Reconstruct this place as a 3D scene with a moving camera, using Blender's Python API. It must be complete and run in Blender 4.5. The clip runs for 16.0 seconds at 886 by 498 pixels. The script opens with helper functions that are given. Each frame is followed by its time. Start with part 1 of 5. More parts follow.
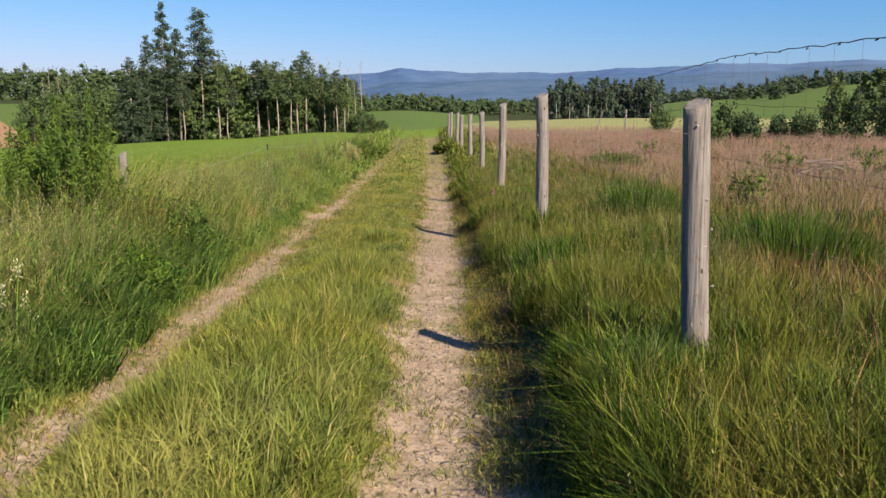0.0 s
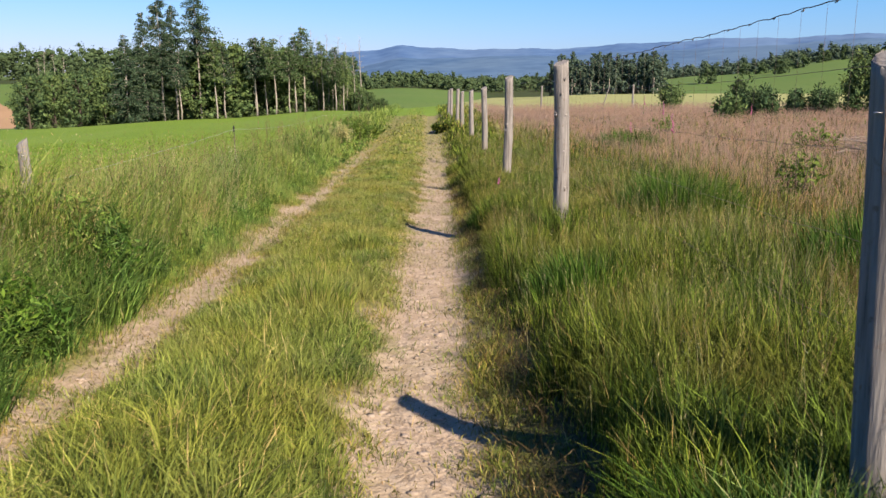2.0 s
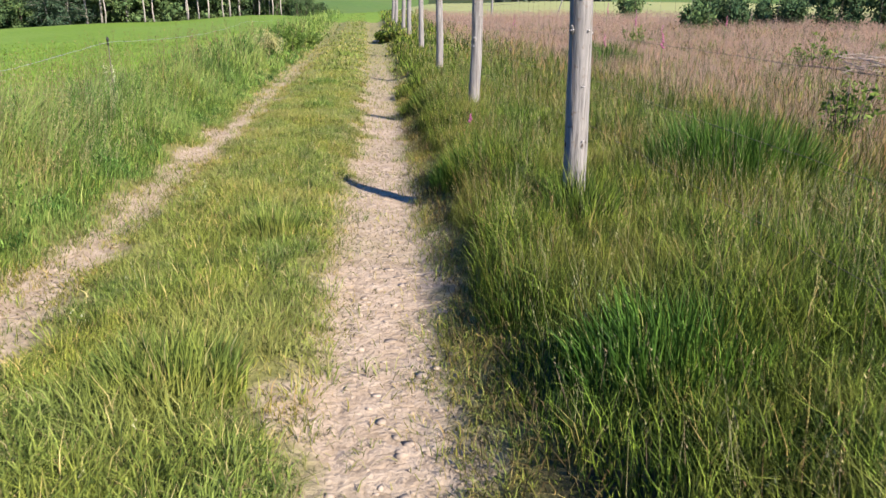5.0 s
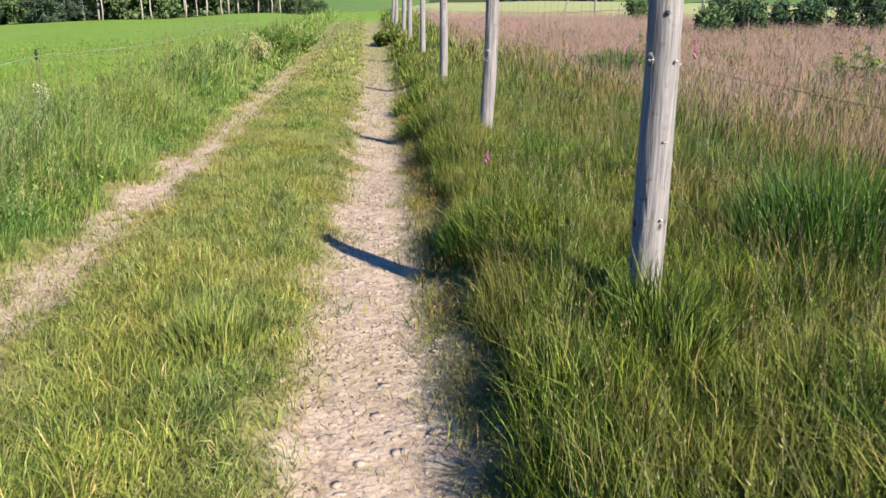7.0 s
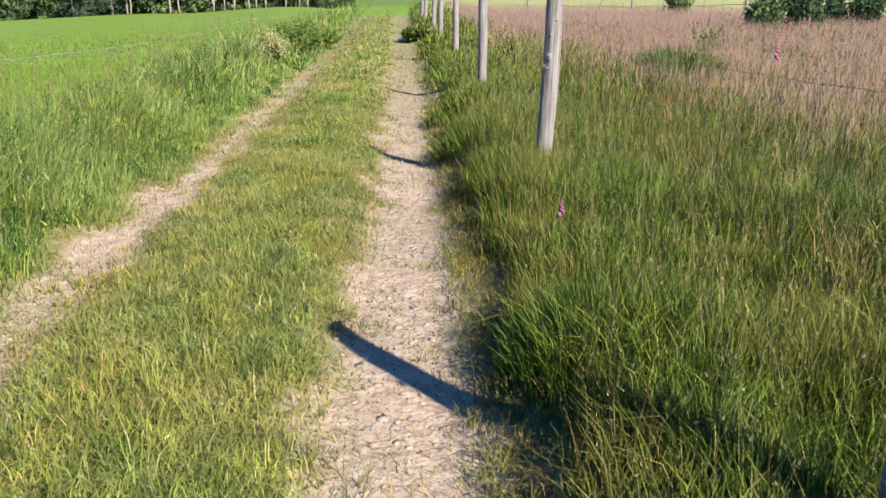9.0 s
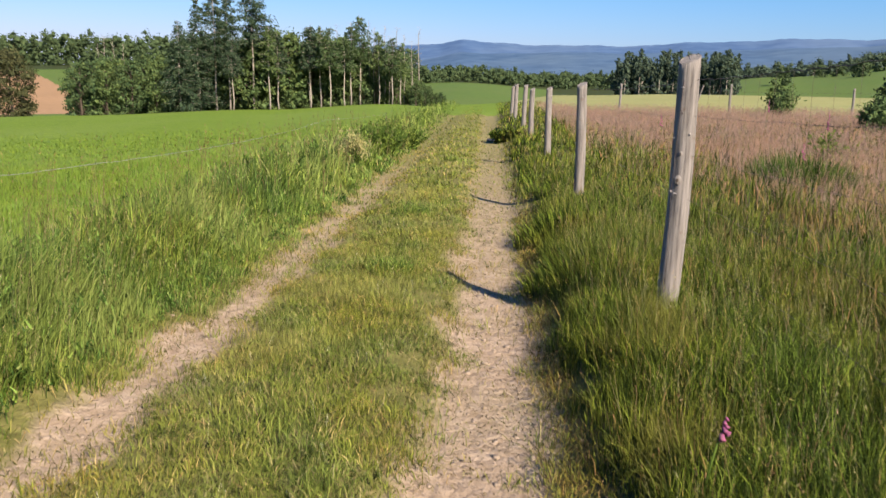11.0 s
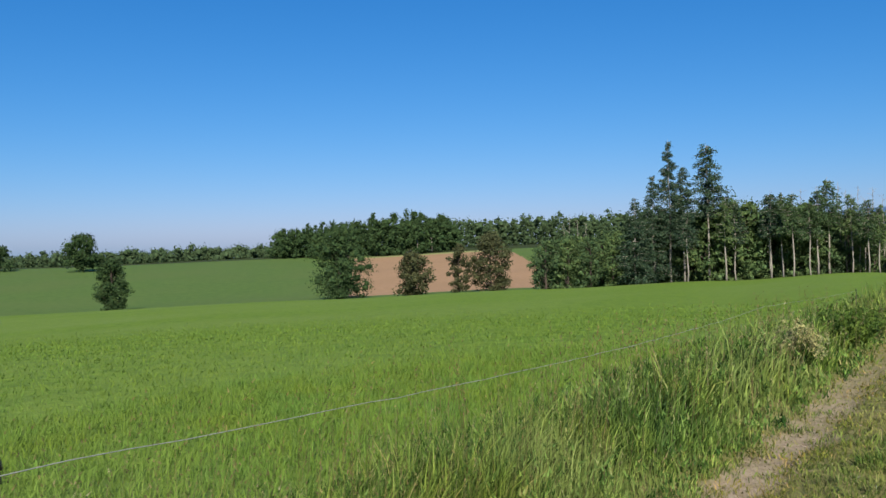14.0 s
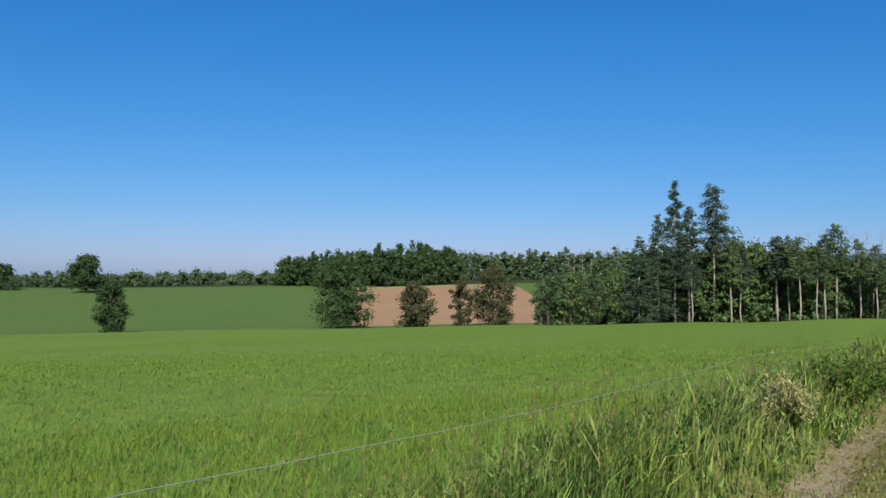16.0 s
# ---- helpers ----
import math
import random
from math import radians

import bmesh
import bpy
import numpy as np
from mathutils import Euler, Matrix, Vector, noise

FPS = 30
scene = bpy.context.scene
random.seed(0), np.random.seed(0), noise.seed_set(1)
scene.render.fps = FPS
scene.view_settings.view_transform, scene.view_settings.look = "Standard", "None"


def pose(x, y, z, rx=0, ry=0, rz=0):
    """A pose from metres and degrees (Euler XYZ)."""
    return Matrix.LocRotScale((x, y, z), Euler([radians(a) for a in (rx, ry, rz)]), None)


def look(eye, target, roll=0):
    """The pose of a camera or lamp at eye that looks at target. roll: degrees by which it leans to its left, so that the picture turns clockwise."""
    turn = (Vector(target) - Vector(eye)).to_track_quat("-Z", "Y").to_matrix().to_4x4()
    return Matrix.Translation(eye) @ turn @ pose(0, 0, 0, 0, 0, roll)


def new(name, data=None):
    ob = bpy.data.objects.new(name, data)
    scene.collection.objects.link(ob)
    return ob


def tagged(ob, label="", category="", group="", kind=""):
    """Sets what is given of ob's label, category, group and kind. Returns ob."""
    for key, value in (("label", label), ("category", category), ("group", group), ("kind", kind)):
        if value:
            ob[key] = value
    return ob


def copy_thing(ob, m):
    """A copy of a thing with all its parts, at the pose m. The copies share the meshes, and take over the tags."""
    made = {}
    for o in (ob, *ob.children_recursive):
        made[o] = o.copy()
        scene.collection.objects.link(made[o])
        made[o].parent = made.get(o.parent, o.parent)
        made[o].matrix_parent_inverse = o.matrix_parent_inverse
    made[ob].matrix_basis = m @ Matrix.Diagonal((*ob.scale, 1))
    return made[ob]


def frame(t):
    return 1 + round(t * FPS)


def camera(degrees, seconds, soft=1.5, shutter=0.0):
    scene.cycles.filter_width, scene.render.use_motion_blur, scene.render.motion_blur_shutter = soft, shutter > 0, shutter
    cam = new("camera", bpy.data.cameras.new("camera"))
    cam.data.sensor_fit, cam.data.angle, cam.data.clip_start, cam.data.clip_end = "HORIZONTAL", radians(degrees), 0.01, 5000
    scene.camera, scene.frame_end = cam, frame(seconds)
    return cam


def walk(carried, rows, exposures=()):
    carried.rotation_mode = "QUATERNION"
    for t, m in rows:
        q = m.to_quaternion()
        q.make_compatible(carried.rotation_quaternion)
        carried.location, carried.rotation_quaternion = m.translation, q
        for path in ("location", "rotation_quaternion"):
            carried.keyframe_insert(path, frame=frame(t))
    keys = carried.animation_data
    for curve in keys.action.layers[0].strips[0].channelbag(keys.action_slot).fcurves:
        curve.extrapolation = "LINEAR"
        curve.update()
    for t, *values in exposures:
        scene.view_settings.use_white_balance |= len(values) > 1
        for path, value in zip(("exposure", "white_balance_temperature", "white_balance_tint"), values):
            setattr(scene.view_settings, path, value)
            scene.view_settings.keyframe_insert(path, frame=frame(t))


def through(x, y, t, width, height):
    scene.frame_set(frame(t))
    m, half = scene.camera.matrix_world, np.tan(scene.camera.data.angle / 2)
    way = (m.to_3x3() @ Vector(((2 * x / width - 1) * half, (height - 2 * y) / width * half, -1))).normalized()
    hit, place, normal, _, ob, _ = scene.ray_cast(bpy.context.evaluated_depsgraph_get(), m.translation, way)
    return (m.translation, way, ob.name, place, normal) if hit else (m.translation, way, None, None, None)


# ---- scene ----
cam = camera(57.6, 16.0, shutter=0.2)
METRES, EYE, TILT, LEAN, TURN = 13.5, 1.58, -9.9, 0.0, 0.0
ROWS = [
    (0.0, 0.0, 0.0, 0.0, -0.0, 0.0, 0.0),
    (0.5, 0.0003, 0.0285, 0.0047, -0.2, -0.6, 0.17),
    (1.0, 0.005, 0.0632, 0.0103, 0.19, -1.85, 0.34),
    (1.5, 0.0021, 0.1025, 0.0132, -0.25, -1.69, 0.24),
    (2.0, 0.0048, 0.1354, 0.0202, 0.13, -1.56, 0.39),
    (2.5, 0.0071, 0.1691, 0.0265, 0.22, -1.93, 0.35),
    (3.0, 0.0058, 0.2022, 0.0309, -0.5, -2.17, 0.39),
    (5.5, -0.0016, 0.3524, 0.0544, -4.06, -8.5, 0.22),
    (6.0, 0.0017, 0.3837, 0.0611, -3.98, -8.34, 0.24),
    (6.5, 0.0043, 0.4109, 0.0663, -3.78, -8.32, 0.07),
    (7.0, 0.0021, 0.4396, 0.0727, -3.87, -8.01, -0.1),
    (7.5, 0.0037, 0.4744, 0.0765, -2.56, -8.33, -0.16),
    (8.0, 0.0003, 0.5055, 0.0814, -1.51, -8.26, -0.2),
    (8.5, -0.001, 0.5362, 0.0861, -2.36, -8.49, -0.1),
    (11.0, -0.0023, 0.6638, 0.1103, 4.08, -1.96, -1.64),
    (11.5, -0.0076, 0.6952, 0.1189, 8.05, 2.7, -1.6),
    (12.0, -0.0079, 0.7265, 0.1251, 18.24, 5.4, -2.57),
    (12.5, -0.0132, 0.757, 0.1295, 23.66, 5.88, -2.95),
    (13.0, -0.0136, 0.7878, 0.1365, 32.33, 6.22, -3.76),
    (13.5, -0.0138, 0.8188, 0.1439, 35.33, 6.5, -4.02),
    (14.0, -0.0189, 0.8496, 0.1505, 35.5, 8.37, -4.5),
    (14.5, -0.0169, 0.8808, 0.156, 36.07, 9.13, -4.77),
    (15.0, -0.0203, 0.9117, 0.1602, 36.63, 9.28, -5.17),
    (15.5, -0.0268, 0.9431, 0.1656, 35.91, 9.84, -5.89),
    (16.0, -0.03, 0.9794, 0.1709, 35.7, 10.65, -6.36),
]
EXPOSURES = [(0, 1.24, 7400, 20), (0.5, 1.38, 7350, 20), (1.5, 1.47, 7200, 20), (3, 1.48, 7050, 20), (5.5, 1.78, 6300, 17), (8.5, 1.81, 6300, 17), (11, 1.40, 7300, 20),
             (11.5, 1.19, 7300, 19), (12, 0.99, 7050, 17), (12.5, 0.89, 6700, 15), (14, 0.86, 6350, 12), (16, 0.81, 6300, 12)]
walk(cam, [(t, pose(0, 0, EYE, TILT, LEAN, TURN) @ pose(METRES * x, METRES * y, METRES * z, 90 + pitch, roll, yaw)) for t, x, y, z, yaw, pitch, roll in ROWS], EXPOSURES)


# ---- light ----
SUN_FROM = Vector((0.617, -0.78, 0.735)).normalized()
SUN_EL = math.asin(SUN_FROM.z)
world = bpy.data.worlds.new("sky")
scene.world = world
world.use_nodes = True
sky = world.node_tree.nodes.new("ShaderNodeTexSky")
sky.sky_type, sky.sun_disc = "NISHITA", False
sky.sun_elevation, sky.sun_rotation = SUN_EL, math.atan2(SUN_FROM.x, SUN_FROM.y)
sky.altitude, sky.air_density, sky.dust_density, sky.ozone_density = 200, 1.0, 0.8, 5.0
split = world.node_tree.nodes.new("ShaderNodeSeparateColor")      # a clear, deep blue summer sky over a pale horizon
merge = world.node_tree.nodes.new("ShaderNodeCombineColor")
world.node_tree.links.new(sky.outputs[0], split.inputs[0])
for channel, (power, gain) in enumerate(((1.85, 0.0102), (0.98, 0.0470), (0.72, 0.106))):
    bent = world.node_tree.nodes.new("ShaderNodeMath")
    bent.operation, bent.inputs[1].default_value = "POWER", power
    scaled = world.node_tree.nodes.new("ShaderNodeMath")
    scaled.operation, scaled.inputs[1].default_value = "MULTIPLY", gain
    most = world.node_tree.nodes.new("ShaderNodeMath")
    most.operation, most.inputs[1].default_value = "MINIMUM", 8.0
    world.node_tree.links.new(split.outputs[channel], most.inputs[0])
    world.node_tree.links.new(most.outputs[0], bent.inputs[0])
    world.node_tree.links.new(bent.outputs[0], scaled.inputs[0])
    world.node_tree.links.new(scaled.outputs[0], merge.inputs[channel])
world.node_tree.links.new(merge.outputs[0], world.node_tree.nodes["Background"].inputs[0])
world.node_tree.nodes["Background"].inputs[1].default_value = 1.0
sun = new("sun", bpy.data.lights.new("sun", "SUN"))
sun.data.energy, sun.data.angle, sun.data.color = 5.0, radians(0.55), (1.0, 0.91, 0.75)
sun.matrix_world = look(SUN_FROM * 50, (0, 0, 0))
tagged(sun, kind="structure")

rng = np.random.default_rng(7)


# ---- materials ----
def material(name, rough=0.8, metal=0.0, spec=0.3):
    m = bpy.data.materials.new(name)
    m.use_nodes = True
    b = m.node_tree.nodes["Principled BSDF"]
    b.inputs["Roughness"].default_value, b.inputs["Metallic"].default_value = rough, metal
    b.inputs["Specular IOR Level"].default_value = spec
    return m, m.node_tree.nodes, m.node_tree.links, b


def coords(n, l, scale=(1, 1, 1), space="Object"):
    c = n.new("ShaderNodeTexCoord")
    mp = n.new("ShaderNodeMapping")
    mp.inputs["Scale"].default_value = scale
    l.new(c.outputs[space], mp.inputs["Vector"])
    return mp.outputs[0]


def noise_tex(n, l, vec, scale, detail=4.0, rough=0.55):
    t = n.new("ShaderNodeTexNoise")
    t.inputs["Scale"].default_value, t.inputs["Detail"].default_value, t.inputs["Roughness"].default_value = scale, detail, rough
    l.new(vec, t.inputs["Vector"])
    return t.outputs["Fac"]


def ramp(n, l, fac, stops):
    r = n.new("ShaderNodeValToRGB")
    while len(r.color_ramp.elements) < len(stops):
        r.color_ramp.elements.new(0.5)
    for e, (p, c) in zip(r.color_ramp.elements, stops):
        e.position, e.color = p, (*c, 1)
    l.new(fac, r.inputs[0])
    return r.outputs[0]


def mix(n, l, fac, a, b, kind="MIX"):
    x = n.new("ShaderNodeMix")
    x.data_type, x.blend_type = "RGBA", kind
    for sock, v in ((x.inputs[0], fac), (x.inputs[6], a), (x.inputs[7], b)):
        if isinstance(v, (int, float)):
            sock.default_value = v
        elif isinstance(v, tuple):
            sock.default_value = (*v, 1)
        else:
            l.new(v, sock)
    return x.outputs[2]


def calc(n, l, op, a, b=0.0, clamp=False):
    x = n.new("ShaderNodeMath")
    x.operation, x.use_clamp = op, clamp
    for sock, v in ((x.inputs[0], a), (x.inputs[1], b)):
        if isinstance(v, (int, float)):
            sock.default_value = v
        else:
            l.new(v, sock)
    return x.outputs[0]


def bump(n, l, height, b, strength=0.4, dist=0.02):
    x = n.new("ShaderNodeBump")
    x.inputs["Strength"].default_value, x.inputs["Distance"].default_value = strength, dist
    l.new(height, x.inputs["Height"])
    l.new(x.outputs[0], b.inputs["Normal"])


def ground_mat(name, low, high, patch, s_small=3.0, s_big=0.15, rough=0.95, height=0.03):
    m, n, l, b = material(name, rough, 0, 0.1)
    v = coords(n, l)
    f = noise_tex(n, l, v, s_small, 6)
    g = noise_tex(n, l, v, s_big, 3)
    c = ramp(n, l, f, [(0.3, low), (0.7, high)])
    k = ramp(n, l, g, [(0.4, (0, 0, 0)), (0.65, (1, 1, 1))])
    l.new(mix(n, l, k, c, mix(n, l, 0.5, c, patch)), b.inputs["Base Color"])
    bump(n, l, f, b, 0.5, height)
    return m


MEADOW_TONES = ((0.060, 0.112, 0.014), (0.120, 0.192, 0.032), (0.114, 0.168, 0.042))


def meadow_colour(n, l, v, low, high, pale):
    """Standing grass seen from afar: fine tufts, mottled patches and broad paler sweeps."""
    fine = noise_tex(n, l, v, 9.0, 5, 0.65)
    tuft = noise_tex(n, l, v, 1.6, 4, 0.6)
    sweep = noise_tex(n, l, coords(n, l, (1, 0.4, 1)), 0.09, 4)
    c = ramp(n, l, fine, [(0.3, low), (0.7, high)])
    c = mix(n, l, 1.0, c, ramp(n, l, tuft, [(0.32, (0.70, 0.78, 0.72)), (0.68, (1.26, 1.18, 1.05))]), "MULTIPLY")
    c = mix(n, l, ramp(n, l, sweep, [(0.4, (0, 0, 0)), (0.68, (0.55, 0.55, 0.55))]), c, pale)
    return c, calc(n, l, "ADD", fine, calc(n, l, "MULTIPLY", tuft, 2.0))


def meadow_mat(name):
    m, n, l, b = material(name, 0.9, 0, 0.05)
    c, height = meadow_colour(n, l, coords(n, l), *MEADOW_TONES)
    l.new(c, b.inputs["Base Color"])
    bump(n, l, height, b, 0.7, 0.06)
    return m


def leaf_mat(name, dark, light, dry=None, dry_at=0.85, patch=None, patch_scale=0.5, through=0.3, rough=0.6, spec=0.12, skew=False, vary=1.0):
    """Leaves and blades: each island has its own shade, some are dry, patches vary over the ground."""
    m, n, l, b = material(name, rough, 0, spec)
    r = n.new("ShaderNodeNewGeometry").outputs["Random Per Island"]
    some = [(0.60, tuple(0.78 * p + 0.22 * q for p, q in zip(dark, light)))] if skew else []
    c = ramp(n, l, r, [(0.0, dark)] + some + [(0.80, light)] + ([(dry_at, light), (min(dry_at + 0.05, 1.0), dry)] if dry else []))
    clump = noise_tex(n, l, coords(n, l), 5.5, 2)
    c = mix(n, l, 1.0, c, ramp(n, l, clump, [(0.3, tuple(1 + vary * (q - 1) for q in (0.52, 0.58, 0.56))), (0.7, tuple(1 + vary * (q - 1) for q in (1.30, 1.26, 1.08)))]), "MULTIPLY")
    hue = noise_tex(n, l, coords(n, l), 1.3, 3)
    c = mix(n, l, 1.0, c, ramp(n, l, hue, [(0.35, (0.86, 0.97, 1.06)), (0.65, (1.14, 1.03, 0.88))]), "MULTIPLY")
    if patch:
        g = noise_tex(n, l, coords(n, l), patch_scale, 3)
        k = ramp(n, l, g, [(0.50, (0, 0, 0)), (0.68, (1, 1, 1))])
        c = mix(n, l, mix(n, l, 1.0, k, (0.75, 0.75, 0.75), "MULTIPLY"), c, mix(n, l, r, patch, tuple(min(1, 1.5 * q) for q in patch)))
    l.new(c, b.inputs["Base Color"])
    if through:
        t = n.new("ShaderNodeBsdfTranslucent")
        l.new(c, t.inputs["Color"])
        s = n.new("ShaderNodeMixShader")
        s.inputs[0].default_value = through
        l.new(b.outputs[0], s.inputs[1])
        l.new(t.outputs[0], s.inputs[2])
        l.new(s.outputs[0], n["Material Output"].inputs["Surface"])
    return m


def plain_mat(name, dark, light, scale=8.0, rough=0.7, metal=0.0, stretch=(1, 1, 1), strength=0.3):
    m, n, l, b = material(name, rough, metal)
    f = noise_tex(n, l, coords(n, l, stretch), scale, 5)
    l.new(ramp(n, l, f, [(0.3, dark), (0.7, light)]), b.inputs["Base Color"])
    bump(n, l, f, b, strength, 0.01)
    return m


# ruts: centre lines and half widths, used by the ground's shape and its material
RUT_R, RUT_L = -0.06, -1.86
HALF_R, HALF_L = 0.33, 0.20


def wander(y):
    """How far the track has drifted to the side at y."""
    return np.interp(y, (0, 14, 33, 75), (0.0, 0.0, -0.32, -1.2))


def track_mat():
    """Sandy soil with small stones in the two ruts, thatch and dead grass beside them, the fence bank's shade put into
    the colour.
    """
    m, n, l, b = material("track_soil", 0.95, 0, 0.15)
    v = coords(n, l)
    sep = n.new("ShaderNodeSeparateXYZ")
    l.new(v, sep.inputs[0])
    wob = calc(n, l, "MULTIPLY", calc(n, l, "SUBTRACT", noise_tex(n, l, v, 1.3, 5, 0.65), 0.5), 0.75)
    drift = calc(n, l, "MULTIPLY", calc(n, l, "MAXIMUM", calc(n, l, "SUBTRACT", sep.outputs[1], 14.0), 0.0), 0.018)
    x = calc(n, l, "ADD", calc(n, l, "ADD", sep.outputs[0], wob), drift)
    overgrown = calc(n, l, "DIVIDE", calc(n, l, "SUBTRACT", 28.0, sep.outputs[1]), 14.0, True)
    overgrown = calc(n, l, "ADD", calc(n, l, "MULTIPLY", overgrown, 0.75), 0.25)
    fine = noise_tex(n, l, v, 60, 6, 0.7)
    mid = noise_tex(n, l, v, 9, 5, 0.6)
    big = noise_tex(n, l, v, 0.9, 3)
    vor = n.new("ShaderNodeTexVoronoi")
    vor.inputs["Scale"].default_value = 38
    l.new(v, vor.inputs["Vector"])
    clod = n.new("ShaderNodeTexVoronoi")
    clod.inputs["Scale"].default_value = 17
    warp = n.new("ShaderNodeVectorMath")
    warp.operation = "MULTIPLY_ADD"
    dist = n.new("ShaderNodeTexNoise")
    dist.inputs["Scale"].default_value = 14
    l.new(v, dist.inputs["Vector"])
    l.new(dist.outputs["Color"], warp.inputs[0])
    warp.inputs[1].default_value = (0.07, 0.07, 0.07)
    l.new(v, warp.inputs[2])
    l.new(warp.outputs[0], clod.inputs["Vector"])
    tone = n.new("ShaderNodeSeparateColor")
    l.new(clod.outputs["Color"], tone.inputs[0])
    sand = ramp(n, l, mid, [(0.25, (0.165, 0.122, 0.080)), (0.5, (0.262, 0.205, 0.148)), (0.75, (0.342, 0.282, 0.216))])
    sand = mix(n, l, 0.35, sand, ramp(n, l, fine, [(0.38, (0.112, 0.078, 0.048)), (0.62, (0.370, 0.302, 0.224))]))
    sand = mix(n, l, ramp(n, l, vor.outputs["Distance"], [(0.0, (0.5, 0.5, 0.5)), (0.35, (0, 0, 0))]), sand, (0.335, 0.28, 0.225))
    sand = mix(n, l, 0.26, sand, ramp(n, l, tone.outputs[0], [(0.0, (0.150, 0.112, 0.078)), (0.5, (0.270, 0.215, 0.160)), (1.0, (0.400, 0.340, 0.270))]))
    litter_and_shade = ramp(n, l, mid, [(0.3, (0.067, 0.073, 0.022)), (0.55, (0.129, 0.129, 0.042)), (0.8, (0.202, 0.168, 0.084))])
    masks = []
    for centre, half in ((RUT_R, HALF_R), (RUT_L, HALF_L)):
        d = calc(n, l, "ABSOLUTE", calc(n, l, "SUBTRACT", x, centre))
        d = calc(n, l, "DIVIDE", calc(n, l, "SUBTRACT", half + 0.09, d), 0.14, True)
        if centre == RUT_L:
            d = calc(n, l, "MULTIPLY", d, calc(n, l, "ADD", 0.3, calc(n, l, "DIVIDE", calc(n, l, "SUBTRACT", 28.0, sep.outputs[1]), 9.0, True), True))
        masks.append(d)
    k = calc(n, l, "MAXIMUM", *masks)
    k = calc(n, l, "MULTIPLY", k, calc(n, l, "ADD", 0.55, calc(n, l, "MULTIPLY", big, 0.9), True))
    k = calc(n, l, "MULTIPLY", k, overgrown)
    green = meadow_colour(n, l, v, *MEADOW_TONES)[0]
    litter_and_shade = mix(n, l, calc(n, l, "DIVIDE", calc(n, l, "SUBTRACT", -2.5, x), 0.7, True), litter_and_shade, green)
    # fence side: the bank's deep shade is painted in as near-black ground
    litter_and_shade = mix(n, l, calc(n, l, "DIVIDE", calc(n, l, "SUBTRACT", x, 0.30), 0.3, True), litter_and_shade, ramp(n, l, mid, [(0.3, (0.022, 0.019, 0.010)), (0.7, (0.060, 0.052, 0.024))]))
    heath = ramp(n, l, mid, [(0.3, (0.084, 0.062, 0.039)), (0.7, (0.146, 0.106, 0.073))])
    litter_and_shade = mix(n, l, calc(n, l, "DIVIDE", calc(n, l, "SUBTRACT", calc(n, l, "ADD", x, wob), 2.4), 2.0, True), litter_and_shade, heath)
    l.new(mix(n, l, k, litter_and_shade, sand), b.inputs["Base Color"])
    h = calc(n, l, "ADD", calc(n, l, "MULTIPLY", mid, 1.4), calc(n, l, "MULTIPLY", vor.outputs["Distance"], -0.22))
    h = calc(n, l, "ADD", h, calc(n, l, "MULTIPLY", fine, 0.4))
    h = calc(n, l, "ADD", h, calc(n, l, "MULTIPLY", clod.outputs["Distance"], -0.3))
    bump(n, l, h, b, 0.7, 0.03)
    return m


def post_mat():
    """Weathered, barked-off round wood: silver grey with drying cracks and brown streaks."""
    m, n, l, b = material("weathered_post", 0.85, 0, 0.2)
    v = coords(n, l, (1, 1, 0.06))
    grain = noise_tex(n, l, v, 55, 6, 0.65)
    streak = noise_tex(n, l, coords(n, l, (1, 1, 0.12)), 9, 4)
    spots = noise_tex(n, l, coords(n, l), 22, 4)
    c = ramp(n, l, grain, [(0.28, (0.056, 0.053, 0.050)), (0.44, (0.132, 0.127, 0.121)), (0.75, (0.216, 0.210, 0.201))])
    c = mix(n, l, ramp(n, l, streak, [(0.5, (0, 0, 0)), (0.8, (0.28, 0.28, 0.28))]), c, (0.200, 0.176, 0.148))
    c = mix(n, l, ramp(n, l, spots, [(0.62, (0, 0, 0)), (0.72, (0.8, 0.8, 0.8))]), c, (0.11, 0.084, 0.062))
    l.new(c, b.inputs["Base Color"])
    bump(n, l, grain, b, 0.7, 0.01)
    return m


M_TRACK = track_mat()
M_POST = post_mat()
M_MEADOW = meadow_mat("meadow_ground")
M_FARGREEN = ground_mat("far_pasture", (0.046, 0.088, 0.020), (0.070, 0.118, 0.027), (0.072, 0.104, 0.030), 0.5, 0.03)
M_BROWN = ground_mat("ploughed_field", (0.207, 0.134, 0.076), (0.252, 0.168, 0.098), (0.196, 0.129, 0.073), 0.6, 0.03)
M_HEATH = ground_mat("heath_ground", (0.084, 0.062, 0.039), (0.146, 0.106, 0.073), (0.090, 0.090, 0.039), 2.0, 0.25)
M_HAY = ground_mat("mown_hay_field", (0.150, 0.168, 0.064), (0.225, 0.228, 0.100), (0.150, 0.180, 0.070), 0.4, 0.10)
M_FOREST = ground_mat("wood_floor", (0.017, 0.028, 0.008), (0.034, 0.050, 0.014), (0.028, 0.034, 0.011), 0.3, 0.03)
# both hill colours are blue because distance haze is put into them
M_HAZEHILL = ground_mat("haze_tinted_hills", (0.024, 0.060, 0.122), (0.054, 0.104, 0.176), (0.070, 0.118, 0.172), 0.016, 0.003)
M_HAZEBLUE = ground_mat("haze_tinted_far_hills", (0.030, 0.072, 0.160), (0.054, 0.108, 0.202), (0.085, 0.138, 0.214), 0.012, 0.002)
